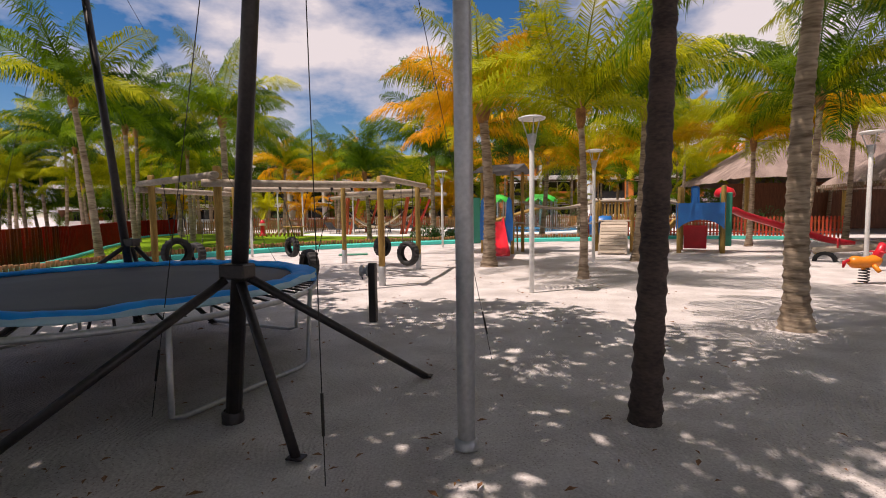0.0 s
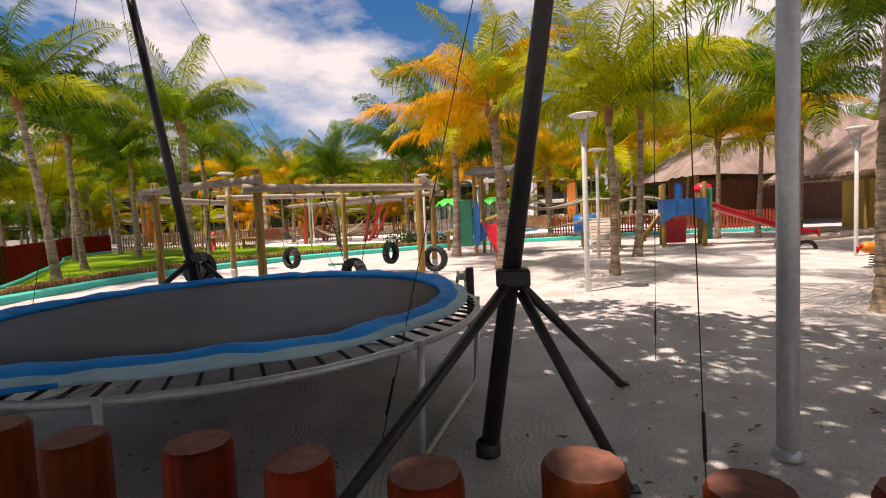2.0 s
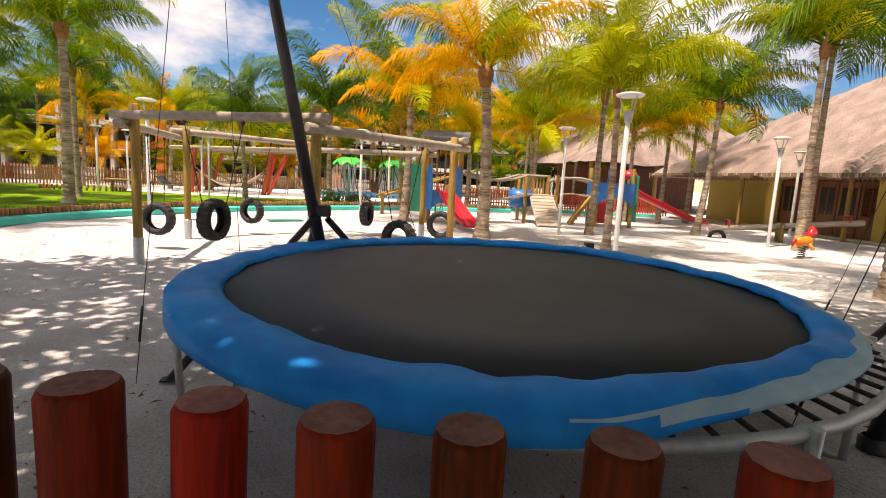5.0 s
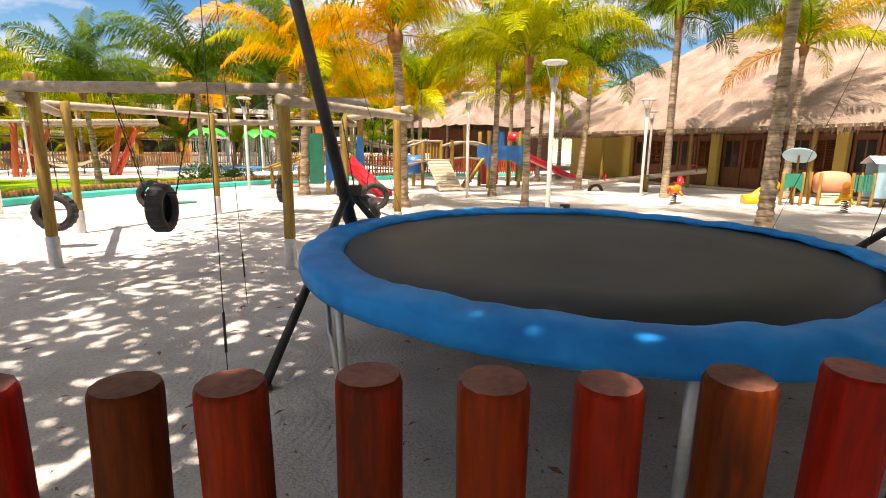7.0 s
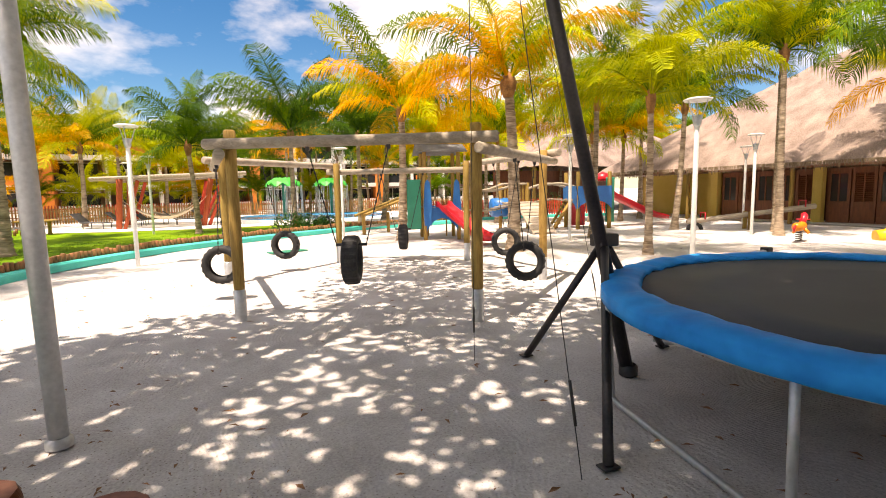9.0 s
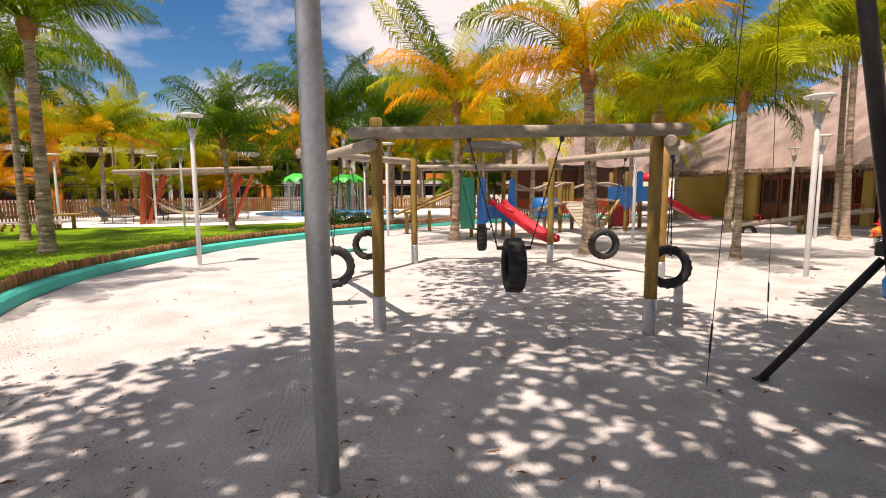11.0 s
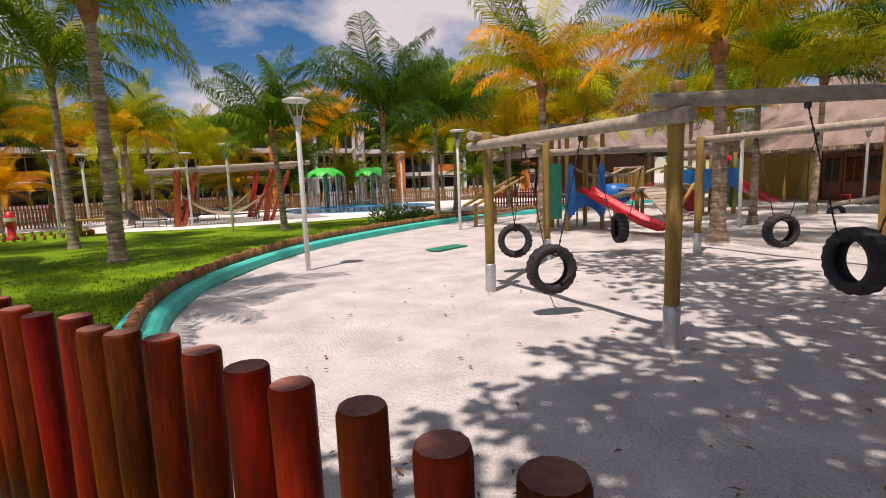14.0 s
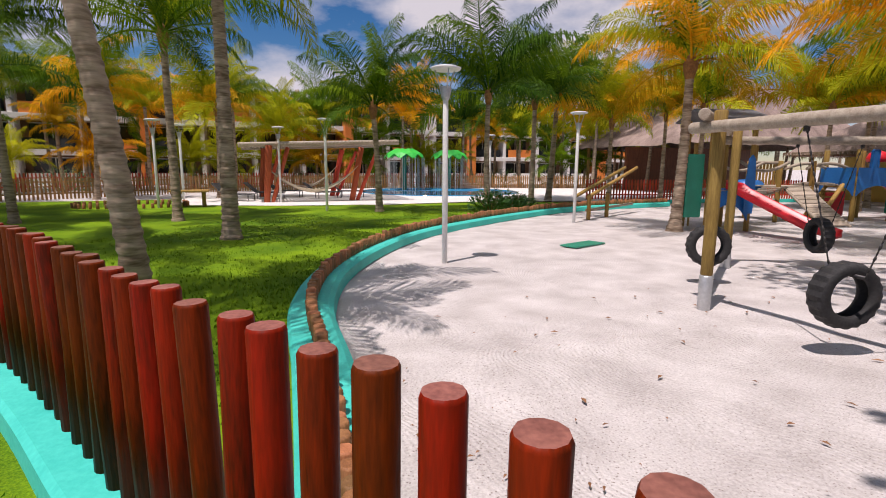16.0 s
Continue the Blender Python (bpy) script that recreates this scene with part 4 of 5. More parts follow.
def build_lamp(h=3.45):
    ob = thing("garden_lamp", (0, 0, 0), "slim white garden lamp with flat disc reflector on forked arms", "lamp", "garden lamps")
    part("post", log((0, 0, -0.05), (0, 0, h - 0.55), 0.05, 12, 0.0, 2), WHITEPOLE, ob)
    bm = bmesh.new()
    lathe(bm, [(0.0, 0), (0.06, 0), (0.075, 0.05), (0.1, 0.2), (0.085, 0.22), (0, 0.2)], 14, (0, 0, h - 0.56))
    part("lamp_head", bm, GALV, ob, "grey cone lamp head")
    for k in range(3):
        a = k * 2.1 + 0.4
        part("arm", rod((0.05 * math.cos(a), 0.05 * math.sin(a), h - 0.5), (0.2 * math.cos(a), 0.2 * math.sin(a), h - 0.06), 0.012, 6), GALV, ob)
    bm = bmesh.new()
    lathe(bm, [(0, 0.03), (0.2, 0.025), (0.27, 0.0), (0.25, -0.035), (0.2, -0.015), (0, 0.0)], 24, (0, 0, h - 0.03))
    part("reflector", bm, WHITEPOLE, ob, "white disc reflector")
    return ob


lamp = build_lamp()
lamp.matrix_basis = pose(-10.6, 19.4, 0)
for x, y, rz in ((0.24, 12.38, 20), (-11.42, 30.1, 60), (8.25, 16.75, 10), (1.85, 18.5, 80), (-4.3, 24.6, 30), (-12.9, 34.9, 45), (-16.9, 35.3, 15), (13.0, 20.5, 0), (-17.5, 33.0, 25), (-2.0, 36.0, 70)):
    copy_thing(lamp, pose(x, y, 0, 0, 0, rz))

# ---- thatched hall ----


def thatch_roof(bm, x0, x1, y0, y1, ze, zr, ra, rb, xr):
    """Hipped roof with sagging, layered slopes; ridge from (xr, ra) to (xr, rb)."""
    def ring(t):
        z = ze + (zr - ze) * t ** 0.93
        return [(x0 + (xr - x0) * t, y0 + (ra - y0) * t, z), (x1 + (xr - x1) * t, y0 + (ra - y0) * t, z), (x1 + (xr - x1) * t, y1 + (rb - y1) * t, z), (x0 + (xr - x0) * t, y1 + (rb - y1) * t, z)]
    n, m = 26, 24
    prev = None
    for i in range(n + 1):
        t = i / n
        c = ring(t)
        pts = []
        for k in range(4):
            a, b = Vector(c[k]), Vector(c[(k + 1) % 4])
            for j in range(m):
                p = a.lerp(b, j / m)
                p.z += (0.07 * noise.noise(p * 1.1) + 0.05 * noise.noise(p * 3.1) - (0.045 if i % 3 == 0 else 0)) * (1 if 0 < i else 1.4)
                pts.append(bm.verts.new(p))
        if prev:
            for k in range(4 * m):
                q = (k + 1) % (4 * m)
                bm.faces.new((prev[k], prev[q], pts[q], pts[k])).smooth = True
        prev = pts
    bmesh.ops.remove_doubles(bm, verts=bm.verts, dist=0.01)
    bmesh.ops.recalc_face_normals(bm, faces=bm.faces)


def fringe(bm, loop, z, rs):
    """Hanging palm strands along an eave."""
    for a, b in zip(loop, loop[1:] + loop[:1]):
        a, b = Vector((*a, z)), Vector((*b, z))
        L = (b - a).length
        d = (b - a).normalized()
        s = Vector((d.y, -d.x, 0))
        for j in range(int(L / 0.055)):
            p = a + d * (j * 0.055) + s * rs.uniform(-0.12, 0.05)
            w, h = rs.uniform(0.025, 0.06), rs.uniform(0.10, 0.34)
            v = [bm.verts.new(p - d * w + Vector((0, 0, 0.12))), bm.verts.new(p + d * w + Vector((0, 0, 0.12))), bm.verts.new(p + d * w * 0.3 - Vector((0, 0, h)) + s * 0.04)]
            bm.faces.new(v)


hall = thing("thatched_hall", (15.5, 17, 0), "large thatched palapa hall with ochre walls and dark wooden doors", "building")
hm = Matrix.Translation((-15.5, -17, 0))
HX0, HX1, HY0, HY1 = 13.4, 29.0, 2.0, 31.0
bm = bmesh.new()
thatch_roof(bm, HX0, HX1, HY0, HY1, 2.55, 8.6, 11.5, 20.5, 21.0)
part("roof", bm, THATCH, hall, "sun-bleached palm thatch roof", m=hm)
bm = bmesh.new()
bx(bm, HX0 + 0.25, HX1 - 0.25, HY0 + 0.25, HY1 - 0.25, 2.40, 2.52)
part("soffit", bm, DARKWOOD, hall, m=hm)
bm = bmesh.new()
fringe(bm, [(HX0 - 0.05, HY0), (HX1, HY0), (HX1, HY1 + 0.05), (HX0 - 0.05, HY1)], 2.5, random.Random(3))
tagged(part("eave_fringe", bm, THATCHEDGE, hall, "ragged thatch fringe along the eaves", m=hm), kind="stuff")
bm = bmesh.new()
bx(bm, 16.8, 17.05, 24.2, 30.0, 0, 2.41)
bx(bm, 17.05, 28, 29.8, 30.0, 0, 2.41)
part("wall", bm, OCHRE, hall, "recessed ochre plaster wall", m=hm)
bm = bmesh.new()
bx(bm, 15.25, 16.8, 24.0, 24.2, 0, 2.41)
part("wall", bm, OCHRE, hall, m=hm)
bm = bmesh.new()
bx(bm, 16.6, 16.8, 3.0, 24.0, 0, 2.41)
bx(bm, 16.8, 28, 3.0, 3.2, 0, 2.41)
bx(bm, 27.8, 28, 3.2, 29.8, 0, 2.41)
part("inner_wall", bm, DARKWOOD, hall, m=hm)
bm = bmesh.new()
bx(bm, 14.6, 16.6, 3.0, 30.5, 0.0, 0.06, 0.01)
part("terrace", bm, PAVING, hall, m=hm)
for y in (23.6, 18.6, 13.6, 8.8, 4.4):
    bm = bmesh.new()
    bx(bm, 14.95, 15.25, y - 0.2, y + 0.2, 0, 2.41, 0.02)
    part("pillar", bm, OCHRE, hall, "square ochre pillar", m=hm)
for y0, y1 in ((18.8, 23.4), (13.8, 18.4), (9.0, 13.4), (4.6, 8.6)):
    n = 5
    w = (y1 - y0) / n
    for k in range(n):
        a = y0 + k * w
        bm = bmesh.new()
        for q0, q1, z0, z1 in ((a + .02, a + .14, 0.06, 2.35), (a + w - .14, a + w - .02, 0.06, 2.35), (a + .14, a + w - .14, 0.06, 0.95), (a + .14, a + w - .14, 2.12, 2.35), (a + w / 2 - .03, a + w / 2 + .03, 0.95, 2.12)):
            bx(bm, 15.3, 15.36, q0, q1, z0, z1, 0.006)
        d = part("door", bm, DARKWOOD, hall, "dark wooden glazed door leaf", m=hm)
        bm = bmesh.new()
        if k in (0, 3):
            for j in range(13):
                box(bm, (0.03, w - 0.3, 0.05), Matrix.Translation((15.33, a + w / 2, 1.0 + j * 0.086)) @ pose(0, 0, 0, 0, 35, 0))
            part("louvre", bm, DARKWOOD, d)
        else:
            bx(bm, 15.325, 15.335, a + .15, a + w - .15, 0.96, 2.11)
            part("pane", bm, SHADEGLASS, d)
for k, y in enumerate((24.3, 19.0, 14.0)):
    part("eave_post", log((13.9, y, 0), (13.9, y, 2.5), 0.085), POSTWOOD, hall, m=hm)

pal2 = thing("thatched_pavilion", (19.5, 41.0, 0), "smaller thatched pavilion on timber posts behind the fence", "pavilion")
bm = bmesh.new()
thatch_roof(bm, -8, 8, -6, 6, 2.6, 7.0, -0.6, 0.6, 0.0)
part("roof", bm, THATCH, pal2)
for x in (-7, -2.4, 2.4, 7):
    for y in (-5, 5):
        part("post", log((x, y, 0), (x, y, 2.9), 0.12), POSTWOOD, pal2)
bm = bmesh.new()
bx(bm, -6, 6, 2.0, 2.2, 0, 2.6)
part("back_wall", bm, DARKWOOD, pal2)
pal2.scale = (1.1, 1.1, 1.28)

# ---- hotel ----


def hotel(name, at, rz, length, storeys=3, label=""):
    ob = thing(name, at, label, "hotel", rz=rz)
    H = 2.75
    bm = bmesh.new()
    bx(bm, 0, length, 1.8, 2.1, 0, storeys * H)
    bx(bm, 0, length, 9, 9.2, 0, storeys * H)
    bx(bm, 0, 0.2, 0, 9, 0, storeys * H)
    bx(bm, length - 0.2, length, 0, 9, 0, storeys * H)
    part("wall", bm, BROWNWALL, ob, "shaded brown recessed balcony wall")
    for s in range(1, storeys + 1):
        bm = bmesh.new()
        bx(bm, -0.3, length + 0.3, -0.35, 2.4 if s < storeys else 9.4, s * H - 0.32, s * H + 0.12, 0.02)
        part("floor_slab", bm, WHITEWALL, ob, "white rendered slab edge")
    n = int(length / 4.2)
    for k in range(n + 1):
        x = k * length / n
        bm = bmesh.new()
        if k % 4 == 1:
            bx(bm, x - 0.45, x + 0.45, -0.9, 1.8, 0, storeys * H + 1.1, 0.02)
            part("fin", bm, ORANGEWALL, ob, "tall orange rendered fin wall")
        else:
            bx(bm, x - 0.16, x + 0.16, -0.2, 1.8, 0, storeys * H - 0.33, 0.02)
            part("pier", bm, WHITEWALL, ob)
        if k < n:
            for s in range(storeys):
                x1 = x + length / n
                bm = bmesh.new()
                bx(bm, x + 0.7, x1 - 0.7, 1.74, 1.79, s * H + 0.15, s * H + 2.2)
                w = part("window", bm, SHADEGLASS, ob)
                bm = bmesh.new()
                bx(bm, (x + x1) / 2 - 0.04, (x + x1) / 2 + 0.04, 1.70, 1.74, s * H + 0.15, s * H + 2.2)
                bx(bm, x + 0.66, x1 - 0.66, 1.70, 1.74, s * H + 2.2, s * H + 2.28)
                part("window_frame", bm, WHITEWALL, w)
                bm = bmesh.new()
                bx(bm, x + 0.5, x1 - 0.5, -0.1, -0.05, s * H + (0.12 if s else 0), s * H + 1.0)
                part("balcony_panel", bm, WHITEWALL if s == 0 else (SHADEGLASS if (k + s) % 3 else ORANGEWALL), ob)
    return ob


hotel("hotel_wing", (-62, 55, 0), 8, 66, 3, "long three-storey hotel wing with white slabs and orange fins")
hotel("hotel_wing", (5, 66, 0), -4, 34, 3, "further hotel wing with white slabs and orange fins")

# ---- picket fences at the back ----


def picket_mesh(h, w=0.085):
    bm = bmesh.new()
    vs = [(-w / 2, 0), (w / 2, 0), (w / 2, h - 0.06), (0, h), (-w / 2, h - 0.06)]
    a = [bm.verts.new((x, -0.012, z)) for x, z in vs]
    b = [bm.verts.new((x, 0.012, z)) for x, z in vs]
    bm.faces.new(a)
    bm.faces.new(list(reversed(b)))
    for k in range(5):
        bm.faces.new((a[k], b[k], b[(k + 1) % 5], a[(k + 1) % 5]))
    bmesh.ops.recalc_face_normals(bm, faces=bm.faces)
    return bm


def picket_fence(ctrl, mat, label, h=1.05, gap=0.16, limit=280):
    me = to_mesh("picket", picket_mesh(h), mat)
    pts = spline(ctrl, gap)
    o = pts[0]
    ob = thing("picket_fence", (o.x, o.y, 0), label, "fence", kind="structure")
    for i, p in enumerate(pts[:limit]):
        d = pts[min(i + 1, len(pts) - 1)] - pts[max(i - 1, 0)]
        part("picket", me, None, ob, m=pose(p.x - o.x, p.y - o.y, 0.05, 0, 0, math.degrees(math.atan2(d.y, d.x))))
    for z in (0.3, 0.85):
        bm = bmesh.new()
        ribbon(bm, [p - o for p in pts[:limit]], [(-0.05, z), (-0.05, z + 0.07), (-0.015, z + 0.07), (-0.015, z)])
        part("rail", bm, mat, ob)
    return ob


picket_fence([(-28, 37), (-24.6, 38.8), (-20, 42.5), (-14.5, 47.0), (-6, 49.0)], BROWNPICKET, "brown wooden picket fence at the back of the lawn", gap=0.17)
picket_fence([(-6, 49.0), (1, 48.0), (12.5, 45.5)], BROWNPICKET, "brown wooden picket fence behind the splash pool", gap=0.17)
picket_fence([(2.5, 33.5), (8.0, 31.8), (14.6, 30.6)], REDPICKET, "bright red-orange picket fence behind the playground", 1.1)
picket_fence([(13.0, 1.0), (14.3, 2.6), (16.4, 2.8)], REDPICKET, "bright red-orange picket fence beside the hall", 1.1)
picket_fence([(-32, 46), (-20, 51), (-8, 53.5), (6, 53)], REDPICKET, "bright red-orange picket fence in front of the hotel", 1.15, 0.19)
bm = bmesh.new()
ribbon(bm, spline([(-2.0, 29.6), (3, 30.4), (8.0, 30.9), (13.6, 29.8)], 0.4), [(-0.15, 0), (-0.15, 0.16), (0.15, 0.16), (0.15, 0)])
tagged(new("far_kerb", to_mesh("far_kerb", bm, TURQ)), "turquoise painted kerb behind the playground", "kerb", kind="structure")
bm = bmesh.new()
ribbon(bm, spline([(7.0, 1.5), (10, 3.4), (12.6, 5.5), (13.1, 9)], 0.4), [(-0.15, 0), (-0.15, 0.16), (0.15, 0.16), (0.15, 0)])
tagged(new("far_kerb", to_mesh("far_kerb", bm, TURQ)), "turquoise painted kerb by the hall", "kerb", kind="structure")

# ---- splash pool, paving ----
bm = bmesh.new()
polygon(bm, [(-17, 34.2), (-13, 32.8), (-8.5, 32.4), (-3, 33.3), (2, 32), (12, 36), (12, 45), (1, 47.6), (-6, 48.6), (-13, 46.5), (-17.4, 38.5)], 0.09)
tagged(new("paving", to_mesh("paving", bm, PAVING)), "pale stone paving round the splash pool", "paving", kind="structure")
bm = bmesh.new()
lathe(bm, [(5.2, 0.0), (5.2, 0.14), (4.9, 0.14), (4.9, 0.115), (0, 0.115)], 40, (-2.6, 42.6, 0))
pool = tagged(new("pool", to_mesh("pool", bm, WATER)), "shallow blue splash pool", "pool", kind="structure")


def splash_tree(x, y):
    ob = thing("splash_tree", (x, y, 0), "bright green umbrella-shaped water feature dripping water", "fountain", "splash pool umbrellas")
    part("stem", log((0, 0, 0), (0, 0, 2.6), 0.13, 12, 0.02), GREEN, ob)
    bm = bmesh.new()
    for k in range(9):
        a = 2 * math.pi * k / 9
        pts = [Vector((r * math.cos(a), r * math.sin(a), z)) for r, z in ((0.05, 2.85), (0.6, 2.9), (1.15, 2.62), (1.4, 2.3))]
        s = Vector((-math.sin(a), math.cos(a), 0))
        up = Vector((0, 0, 0.05))
        w = (0.1, 0.36, 0.42, 0.06)
        L = [(bm.verts.new(p - s * q - up), bm.verts.new(p + up), bm.verts.new(p + s * q - up)) for p, q in zip(pts, w)]
        for u, v in zip(L, L[1:]):
            bm.faces.new((u[0], u[1], v[1], v[0]))
            bm.faces.new((u[1], u[2], v[2], v[1]))
    part("canopy", bm, LIME, ob, "lime green leaf canopy")
    bm = bmesh.new()
    r = random.Random(5)
    for k in range(46):
        a = r.uniform(0, 6.28)
        q = r.uniform(0.9, 1.4)
        tube(bm, [(q * math.cos(a), q * math.sin(a), 2.35), (q * 1.03 * math.cos(a), q * 1.03 * math.sin(a), 0.12)], 0.009, 4, False)
    tagged(part("water_curtain", bm, WHITEPOLE, ob, "falling strands of white water"), kind="stuff")


splash_tree(-4.3, 45.0)
splash_tree(-0.5, 46.3)

# ---- hammock pergola ----
perg = thing("pergola", (-11.6, 36, 0), "hammock pergola of leaning rust-stained timbers under pale canes", "pergola")
for x, y, tx in ((-1.9, -1.0, -1.7), (2.0, -0.6, 2.5), (-2.1, 3.4, -1.9), (1.6, 3.6, 2.2)):
    part("post", log((x, y, 0.05), (tx, y, 2.62), 0.14), REDPICKET, perg)
    part("brace", log((x + 0.25, y, 0.05), (tx + 0.8, y, 2.55), 0.09), REDPICKET, perg)
for y in (-0.9, 3.5):
    part("beam", log((-3.0, y, 2.62), (4.3, y, 2.9), 0.11), GREYWOOD, perg)
bm = bmesh.new()
for k in range(46):
    x = -2.9 + 7.0 * k / 45
    tube(bm, [(x, -1.5, 2.74 + 0.04 * x), (x + 0.03, 1.3, 2.76 + 0.04 * x), (x, 4.1, 2.74 + 0.04 * x)], 0.05, 6)
tagged(part("cane_cover", bm, GREYWOOD, perg, "pale bleached cane cover"), kind="stuff")


def hammock(x, y, w):
    ob = thing("hammock", (x, y, 0), "pale woven hammock slung between pergola posts", "hammock", "hammocks")
    bm = bmesh.new()
    rows = []
    for i in range(15):
        t = i / 14
        px, pz = (t - 0.5) * w, 1.75 - 1.25 * math.sin(math.pi * t) ** 0.9
        wd = 0.05 + 0.42 * math.sin(math.pi * t)
        rows.append([bm.verts.new((px, wd * (u - 0.5) * 2, pz + 0.16 * (2 * u - 1) ** 2 * math.sin(math.pi * t))) for u in (0, 0.25, 0.5, 0.75, 1)])
    for a, b in zip(rows, rows[1:]):
        for k in range(4):
            bm.faces.new((a[k], a[k + 1], b[k + 1], b[k])).smooth = True
    part("bed", bm, CANE, ob)


hammock(-11.4, 35.2, 4.2)
hammock(-11.6, 39.4, 3.8)


def lounger():
    ob = thing("sun_lounger", (0, 0, 0), "dark woven sun lounger with raised back", "lounger", "sun loungers")
    bm = bmesh.new()
    bx(bm, -0.32, 0.32, -0.6, 0.75, 0.30, 0.35, 0.015)
    part("seat", bm, LOUNGER, ob)
    bm = bmesh.new()
    box(bm, (0.64, 0.78, 0.05), Matrix.Translation((0, 1.02, 0.56)) @ pose(0, 0, 0, 40), 0.015)
    part("backrest", bm, LOUNGER, ob)
    for x in (-0.28, 0.28):
        for y in (-0.5, 0.65):
            part("leg", rod((x, y, 0), (x, y, 0.31), 0.02), LOUNGER, ob)
    return ob


lg = lounger()
lg.matrix_basis = pose(-14.6, 36.2, 0.09, 0, 0, 60)
for x, y, rz in ((-13.2, 37.6, 75), (-10.4, 37.4, 100), (-9.0, 38.2, 80), (-12.2, 39.0, 70)):
    copy_thing(lg, pose(x, y, 0.09, 0, 0, rz))

# ---- play structures ----


def slide(parent, top, end, w=0.26):
    """A plastic chute with side lips, steep then levelling out."""
    a, b = Vector(top), Vector(end)
    d = Vector((b.x - a.x, b.y - a.y, 0))
    s = Vector((d.y, -d.x, 0)).normalized()
    bm = bmesh.new()
    rows = []
    for i in range(15):
        t = i / 14
        p = a + d * t
        drop = 1 - (1 - t) ** 1.0 if t < 0.8 else 0.8 + (t - 0.8) * 0.55
        p.z = a.z + (b.z - a.z) * min(drop, 0.94)
        if t < 0.12:
            p.z = a.z - (a.z - b.z) * 0.05 * t / 0.12
        prof = [(-w - 0.02, -0.02), (-w - 0.02, 0.16), (-w, 0.17), (-w + 0.03, 0.15), (-w + 0.07, 0.03), (0, 0.0), (w - 0.07, 0.03), (w - 0.03, 0.15), (w, 0.17), (w + 0.02, 0.16), (w + 0.02, -0.02), (0, -0.04)]
        rows.append([bm.verts.new(p + s * u + Vector((0, 0, z))) for u, z in prof])
    n = len(rows[0])
    for r0, r1 in zip(rows, rows[1:]):
        for k in range(n):
            bm.faces.new((r0[k], r0[(k + 1) % n], r1[(k + 1) % n], r1[k])).smooth = True
    bm.faces.new(rows[0])
    bm.faces.new(rows[-1])
    bmesh.ops.recalc_face_normals(bm, faces=bm.faces)
    part("slide", bm, RED, parent, "red plastic slide chute")


def arch_panel(w, h, cut):
    """A panel with a scalloped arch cut from its lower edge."""
    bm = bmesh.new()
    n = 14
    rows = []
    for i in range(n + 1):
        u = i / n
        low = cut * math.sin(math.pi * u) ** 0.7
        rows.append([bm.verts.new(((u - 0.5) * w, y, z)) for y, z in ((-0.02, low), (-0.02, h), (0.02, h), (0.02, low))])
    for a, b in zip(rows, rows[1:]):
        for k in range(4):
            bm.faces.new((a[k], a[(k + 1) % 4], b[(k + 1) % 4], b[k]))
    bm.faces.new(rows[0])
    bm.faces.new(rows[-1])
    bmesh.ops.recalc_face_normals(bm, faces=bm.faces)
    return bm


# tower with the roof and the first slide
t1 = thing("play_tower", (-1.3, 22.0, 0), "timber play tower with grey roof, blue arch panels and red slide", "play tower", rz=-15)
for x in (-0.6, 0.6):
    for y in (-0.6, 0.6):
        part("post", log((x, y, -0.05), (x, y, 3.1), 0.07), POSTWOOD, t1)
for k in range(9):
    bm = bmesh.new()
    bx(bm, -0.66, 0.66, -0.66 + k * 0.148, -0.53 + k * 0.148, 1.12, 1.16, 0.005)
    part("deck_board", bm, GREYWOOD, t1)
for sgn in (-1, 1):
    bm = bmesh.new()
    box(bm, (1.75, 1.0, 0.05), Matrix.Translation((0, sgn * 0.45, 3.22)) @ pose(0, 0, 0, -sgn * 18), 0.01)
    part("roof_slope", bm, DARKROOF, t1, "grey pitched roof")
for x in (-0.52, 0.52):
    bm = bmesh.new()
    lathe_pts = [(-0.17, 0.5), (0.17, 0.5), (0.2, 1.2), (0.12, 2.0), (0, 2.12), (-0.12, 2.0), (-0.2, 1.2)]
    f = [bm.verts.new((x + u * 0.75, -0.68, z)) for u, z in lathe_pts]
    g = [bm.verts.new((x + u * 0.75, -0.72, z)) for u, z in lathe_pts]
    bm.faces.new(f)
    bm.faces.new(g)
    for k in range(7):
        bm.faces.new((f[k], f[(k + 1) % 7], g[(k + 1) % 7], g[k]))
    bmesh.ops.recalc_face_normals(bm, faces=bm.faces)
    part("blue_panel", bm, BLUE, t1, "rounded blue plastic side panel")
part("arch_panel", arch_panel(1.2, 1.0, 0.55), BLUE, t1, "blue plastic arch panel", m=Matrix.Translation((0, -0.64, 0.2)))
bm = bmesh.new()
box(bm, (0.5, 0.05, 1.75), Matrix.Translation((-0.98, -0.5, 1.25)), 0.02)
part("climbing_panel", bm, GREEN, t1, "dark green climbing panel")
slide(t1, (0.0, -0.7, 1.2), (1.1, -3.05, 0.05))
part("ladder_rail", log((-0.35, 0.7, 0), (-0.35, 0.66, 1.2), 0.03), POSTWOOD, t1)
part("ladder_rail", log((0.35, 0.7, 0), (0.35, 0.66, 1.2), 0.03), POSTWOOD, t1)

